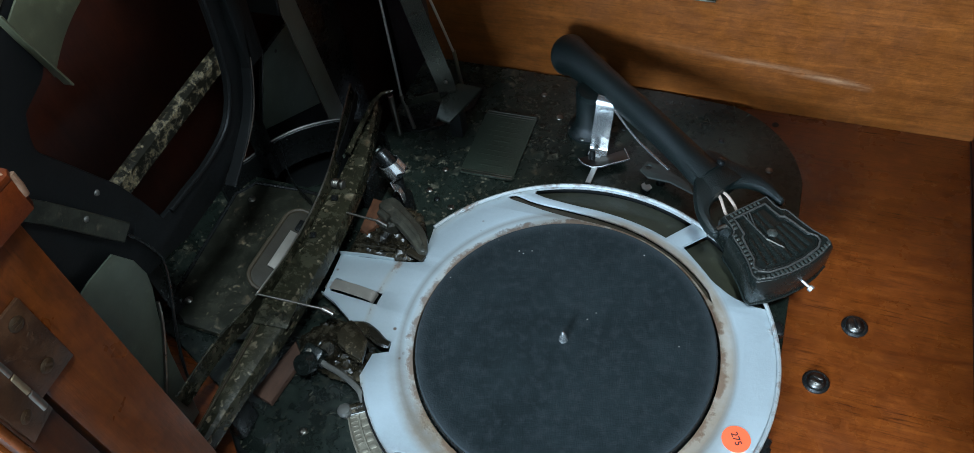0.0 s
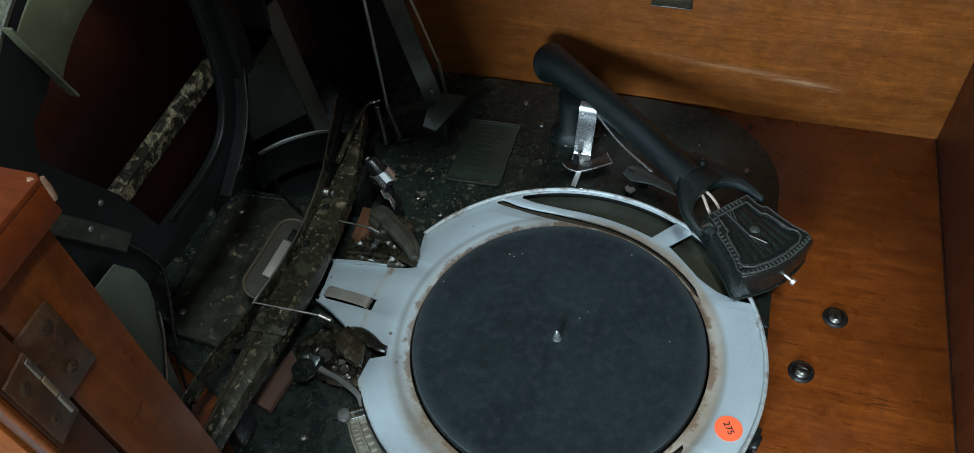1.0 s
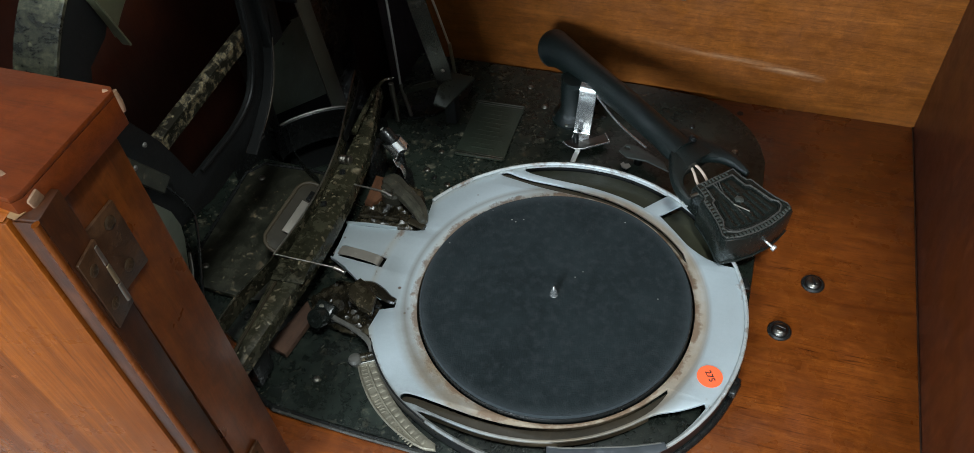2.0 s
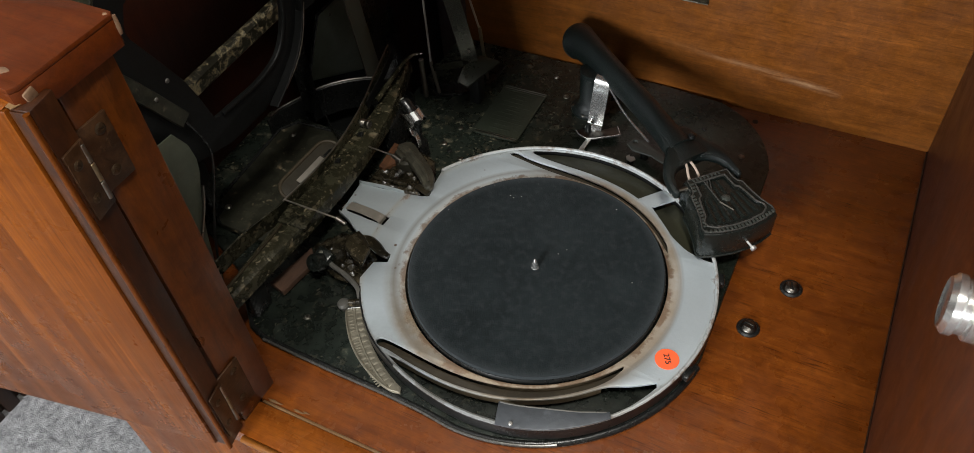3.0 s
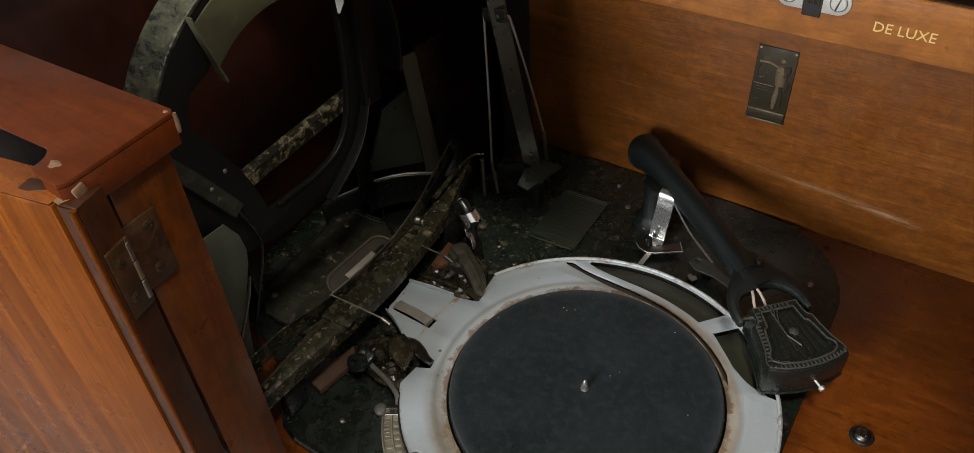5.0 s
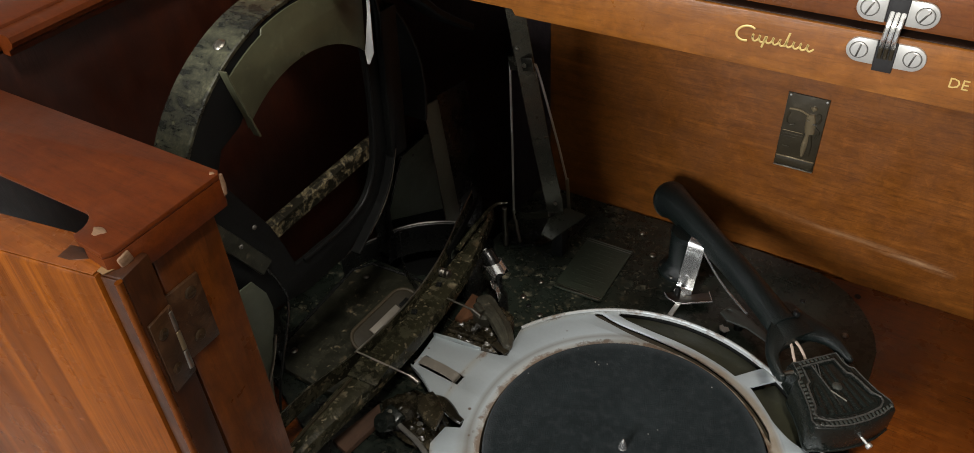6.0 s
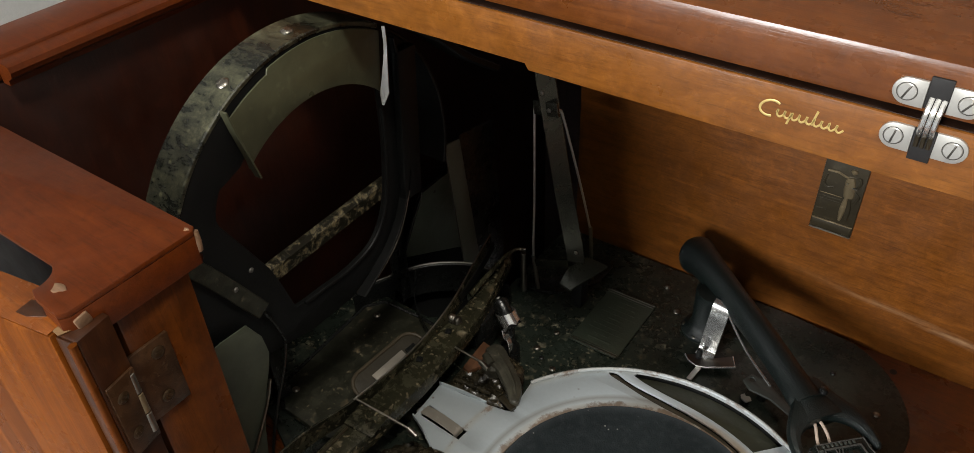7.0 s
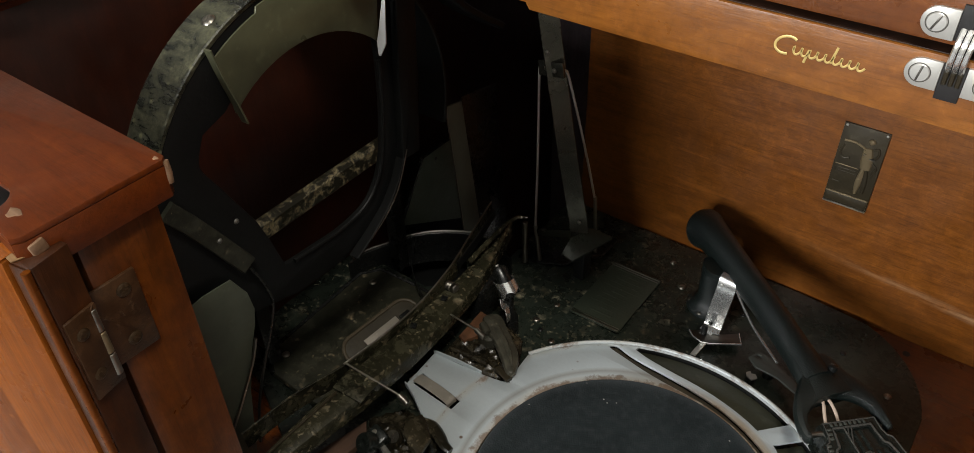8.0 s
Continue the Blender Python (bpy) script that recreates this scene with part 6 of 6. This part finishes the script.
part("figures", lettering("275", 0.0064, pose(0.1262, -0.0388, ZR + 0.0006, 0, 0, -60), 0.00012), INK, sticker, "handwritten ink figures")

# two large screws in the deck
for x, y, a in ((0.1955, 0.0820, 20), (0.1735, 0.0292, 75)):
    s = thing("deck_screw", (x, y, 0.0), "dark domed screw in a cup washer on the deck", "screw", "screws in the deck")
    part("cup_washer", lathe([(0.0092, 0.0002), (0.0092, 0.0010), (0.0078, 0.0022), (0.0062, 0.0018)], (x, y, 0), segs=32), BLACK_METAL, s)
    part("head", screw_head((x, y, 0.0016), (0, 0, 1), 0.0066, 0.0030, a), DARK_NICKEL, s)
    part("slot_bar", box((x, y, 0.0046), (0.0018, 0.0085, 0.0006), 0.0002, Matrix.Rotation(radians(a), 3, "Z")), BLACK_METAL, s)
part("deck_hole", lathe([(0.0030, 0.0001), (0.0030, 0.0004), (0, 0.0004)], (0.1170, 0.2768, 0.0), segs=16), BLACK_FILL, cab)

# bronze plaque on the back panel
plaque = thing("bronze_plaque", (0.0325, YB, 0.1105), "aged bronze relief plaque on the back panel", "plaque")
PZ = 0.1475
part("plaque_plate", flat([[(0.0150, PZ - 0.037), (0.0495, PZ - 0.037), (0.0500, PZ + 0.037), (0.0155, PZ + 0.037)]], 0.0018, 0.0005, plane_xz(YB - 0.0010)), BRONZE, plaque)
part("lower_panel", span(0.0160, 0.0487, YB - 0.0030, YB - 0.0018, PZ - 0.0355, PZ - 0.0268, 0.0005), BRONZE, plaque)
part("lower_edge", span(0.0152, 0.0494, YB - 0.0036, YB - 0.0019, PZ - 0.0373, PZ - 0.0361, 0.0003), STEEL, plaque)
part("upper_edge", span(0.0158, 0.0490, YB - 0.0034, YB - 0.0019, PZ - 0.0268, PZ - 0.0258, 0.0003), BRONZE_LIGHT, plaque)


def relief(name, pts, w, depth, material, scales=None):
    """A rounded ridge of the worn relief, as a line of (x, z)."""
    part(name, sweep(spline([(x, YB - 0.0020, PZ + z) for x, z in pts], 5), ngon(w, 10, depth), (0, -1, 0), scales), material, plaque)


swell = lambda u: (0.55 + 0.65 * math.sin(math.pi * min(1.0, u * 1.15)), 1)
relief("relief_column", [(0.0372, -0.0225), (0.0374, -0.0130), (0.0380, -0.0030), (0.0378, 0.0050)], 0.0021, 0.0013, BRONZE_LIGHT, swell)
relief("relief_column", [(0.0425, -0.0205), (0.0418, -0.0120), (0.0410, -0.0030), (0.0400, 0.0050)], 0.0018, 0.0011, BRONZE, swell)
relief("relief_drape", [(0.0395, 0.0015), (0.0390, 0.0080), (0.0382, 0.0150), (0.0372, 0.0205)], 0.0048, 0.0019, BRONZE_LIGHT, lambda u: (1.0 - 0.45 * abs(u - 0.35), 1))
relief("relief_knob", [(0.0388, 0.0245), (0.0390, 0.0265), (0.0392, 0.0288)], 0.0024, 0.0017, BRONZE_LIGHT, lambda u: (0.45 + 0.75 * math.sin(math.pi * u), 1))
relief("relief_band", [(0.0190, 0.0218), (0.0270, 0.0222), (0.0355, 0.0195)], 0.0010, 0.0010, BRONZE_LIGHT)
relief("relief_band", [(0.0355, 0.0150), (0.0400, 0.0125), (0.0445, 0.0118)], 0.0012, 0.0018, STEEL)
relief("relief_loop", [(0.0440, 0.0120), (0.0462, 0.0170), (0.0450, 0.0215), (0.0425, 0.0205)], 0.0010, 0.0010, BRONZE)
relief("relief_loop", [(0.0430, 0.0085), (0.0470, 0.0040), (0.0450, -0.0030)], 0.0010, 0.0009, BRONZE)
relief("relief_loop", [(0.0200, 0.0185), (0.0182, 0.0100), (0.0215, 0.0060), (0.0260, 0.0075)], 0.0009, 0.0008, BRONZE)
for z in (-0.0005, -0.0035, -0.0062, -0.0165):
    part("relief_line", span(0.0168, 0.0345 if z > -0.01 else 0.0250, YB - 0.0024, YB - 0.0018, PZ + z, PZ + z + 0.0006, 0.0002), BRONZE_LIGHT if z > -0.002 else BRONZE, plaque)
for x, z in ((0.0178, PZ + 0.0350), (0.0480, PZ + 0.0348)):
    part("pin", screw_head((x, YB - 0.0019, z), (0, -1, 0), 0.0011, 0.0007), NICKEL, plaque)

# gilt maker's mark (plain strokes) and model name on the lid's edge
mark = thing("gilt_mark", (0.048, LY, 0.364), "gilt script mark worn on the lid edge", "mark")
GY = LY - 0.0003


def stroke(pts, w):
    part("stroke", sweep([(x + 0.22 * (z - 0.3635), GY, z) for x, z in pts], ngon(w, 6, 0.0002), (0, -1, 0)), GOLD, mark)


stroke([(0.0352 + 0.0048 * math.cos(radians(a)), 0.3650 + 0.0040 * math.sin(radians(a))) for a in range(50, 305, 15)], 0.00060)
stroke([(0.0378 + 0.0295 * u + 0.0007 * math.cos(2 * math.pi * 9 * u), 0.3636 + 0.0017 * math.sin(2 * math.pi * 9 * u)) for u in np.linspace(0, 1, 150)], 0.00050)
for x, z0, z1 in ((0.0447, 0.3592, 0.3652), (0.0548, 0.3620, 0.3694)):
    stroke([(x, z0), (x, z1)], 0.00054)
model = thing("model_lettering", (0.139, LY, 0.36), "gilt capital lettering on the lid edge", "lettering")
part("letters", lettering("DE LUXE", 0.0070, Matrix.Translation((0.1412, LY - 0.0002, 0.3604)) @ Matrix.Rotation(radians(90), 4, "X"), 0.0001), GOLD, model)

# concealed hinge between the two leaves
HX, HZ = 0.0992, (0.3684, 0.3892)
bm = box((HX, LY - 0.0002, 0.3668), (0.0086, 0.0014, 0.0150), 0.0003)
box((HX, LY - 0.0002, 0.3905), (0.0086, 0.0014, 0.0140), 0.0003, None, bm)
hinge = part("concealed_hinge", bm, BLACK_FILL, lid, "nickel concealed hinge with slotted screws")
for z, turn in zip(HZ, (14, 32)):
    for k in (-1, 1):
        pl = arc(k * 0.0112, 0, 0.0060, 90 if k < 0 else -90, 270 if k < 0 else 90, 14) + [(k * 0.0044, -0.006 if k < 0 else 0.006), (k * 0.0044, 0.006 if k < 0 else -0.006)]
        part("hinge_plate", flat([pl], 0.0016, 0.0003, Matrix.Translation((HX, LY - 0.0005, z)) @ Matrix.Rotation(radians(90), 4, "X")), HINGE, hinge)
        part("screw", lathe([(0.0037, 0.0), (0.0037, 0.0001), (0.0034, 0.00045), (0, 0.0006)], (HX + k * 0.0115, LY - 0.0013, z), (0, -1, 0), 28), NICKEL, hinge)
        part("screw_seat", lathe([(0.0041, 0.0), (0.0041, 0.0001), (0.0037, 0.0001)], (HX + k * 0.0115, LY - 0.00125, z), (0, -1, 0), 28), DARK_NICKEL, hinge)
        part("slot", box((HX + k * 0.0115, LY - 0.0020, z), (0.0008, 0.0004, 0.0064), 0.0001, Matrix.Rotation(radians(turn * (1 if k > 0 else 0.7)), 3, "Y")), DARK_NICKEL, hinge)
for k in (-1, 0, 1):
    x = HX + 0.0002 + k * 0.0024
    part("link", sweep(spline([(x - 0.0002, LY - 0.0006, 0.3718), (x - 0.0002, LY - 0.0032, 0.3755), (x, LY - 0.0042, 0.3800), (x + 0.0002, LY - 0.0035, 0.3845), (x + 0.0004, LY - 0.0006, 0.3885)], 6), strap(0.0020, 0.0022, 0.0005), (0, -1, 0)), CHROME, hinge)
    part("lower_link", sweep([(x - 0.0002, LY - 0.0006, 0.3660), (x - 0.0002, LY - 0.0018, 0.3716)], strap(0.0019, 0.0016, 0.0004), (0, -1, 0)), BRONZE, hinge)

# round metal knob on the right side
rk = thing("side_knob", (XR, -0.096, 0.236), "ridged bright metal knob on the side panel", "knob")
part("knob_body", lathe([(0.014, 0.0005), (0.0155, 0.002), (0.0155, 0.007), (0.0135, 0.0085), (0.0135, 0.011), (0.0150, 0.0125), (0.0150, 0.016), (0.0125, 0.0185), (0.0090, 0.0175), (0, 0.0175)], (XR, -0.096, 0.236), (-1, 0, 0), 40), CHROME, rk)

# pale chips in the varnish of the rail and the door
PALE = wood("bare_wood_chip", (0.16, 0.105, 0.10), (0.23, 0.155, 0.15), (0.30, 0.21, 0.21), "X", 0.45, 0.1)
for x, y, z, s in ((-0.1632, -0.2195, 0.3395, 0.0046), (-0.1505, -0.1660, 0.3395, 0.0018)):
    part("varnish_chip", flat([[(x + s * math.cos(a) * (0.7 + 0.3 * math.sin(3 * a)), y + 0.6 * s * math.sin(a)) for a in np.linspace(0, 6.0, 12)]], 0.0006, 0.0002, pose(0, 0, z)), PALE, cab)

part("worn_nose", sweep([(-0.1495, -0.1632, 0.3372), (-0.1482, -0.1636, 0.3320), (-0.1484, -0.1640, 0.3270)], ngon(0.0017, 10), (0, 1, 0), lambda u: (1.1 - 0.5 * u, 1.0)), PALE, cab, "rubbed pale nose of the rail")
part("bare_corner", box((-0.1476, -0.2214, 0.3318), (0.0022, 0.0066, 0.0062), 0.0010, Matrix.Rotation(radians(12), 3, "X")), PALE, cab, "chipped pale corner")

# dark slatted crate on the carpet beside the cabinet
crate = thing("slatted_crate", (-1.2, -0.2, FLOOR), "dark stained slatted wooden crate on the carpet", "crate")
for k in range(9):
    part("slat", box((-1.03, -0.34 + 0.036 * k, FLOOR + 0.085), (0.014, 0.027, 0.17), 0.003), WOOD_DARK, crate)
part("crate_body", box((-1.19, -0.20, FLOOR + 0.08), (0.304, 0.34, 0.16), 0.004), WOOD_DARK, crate)
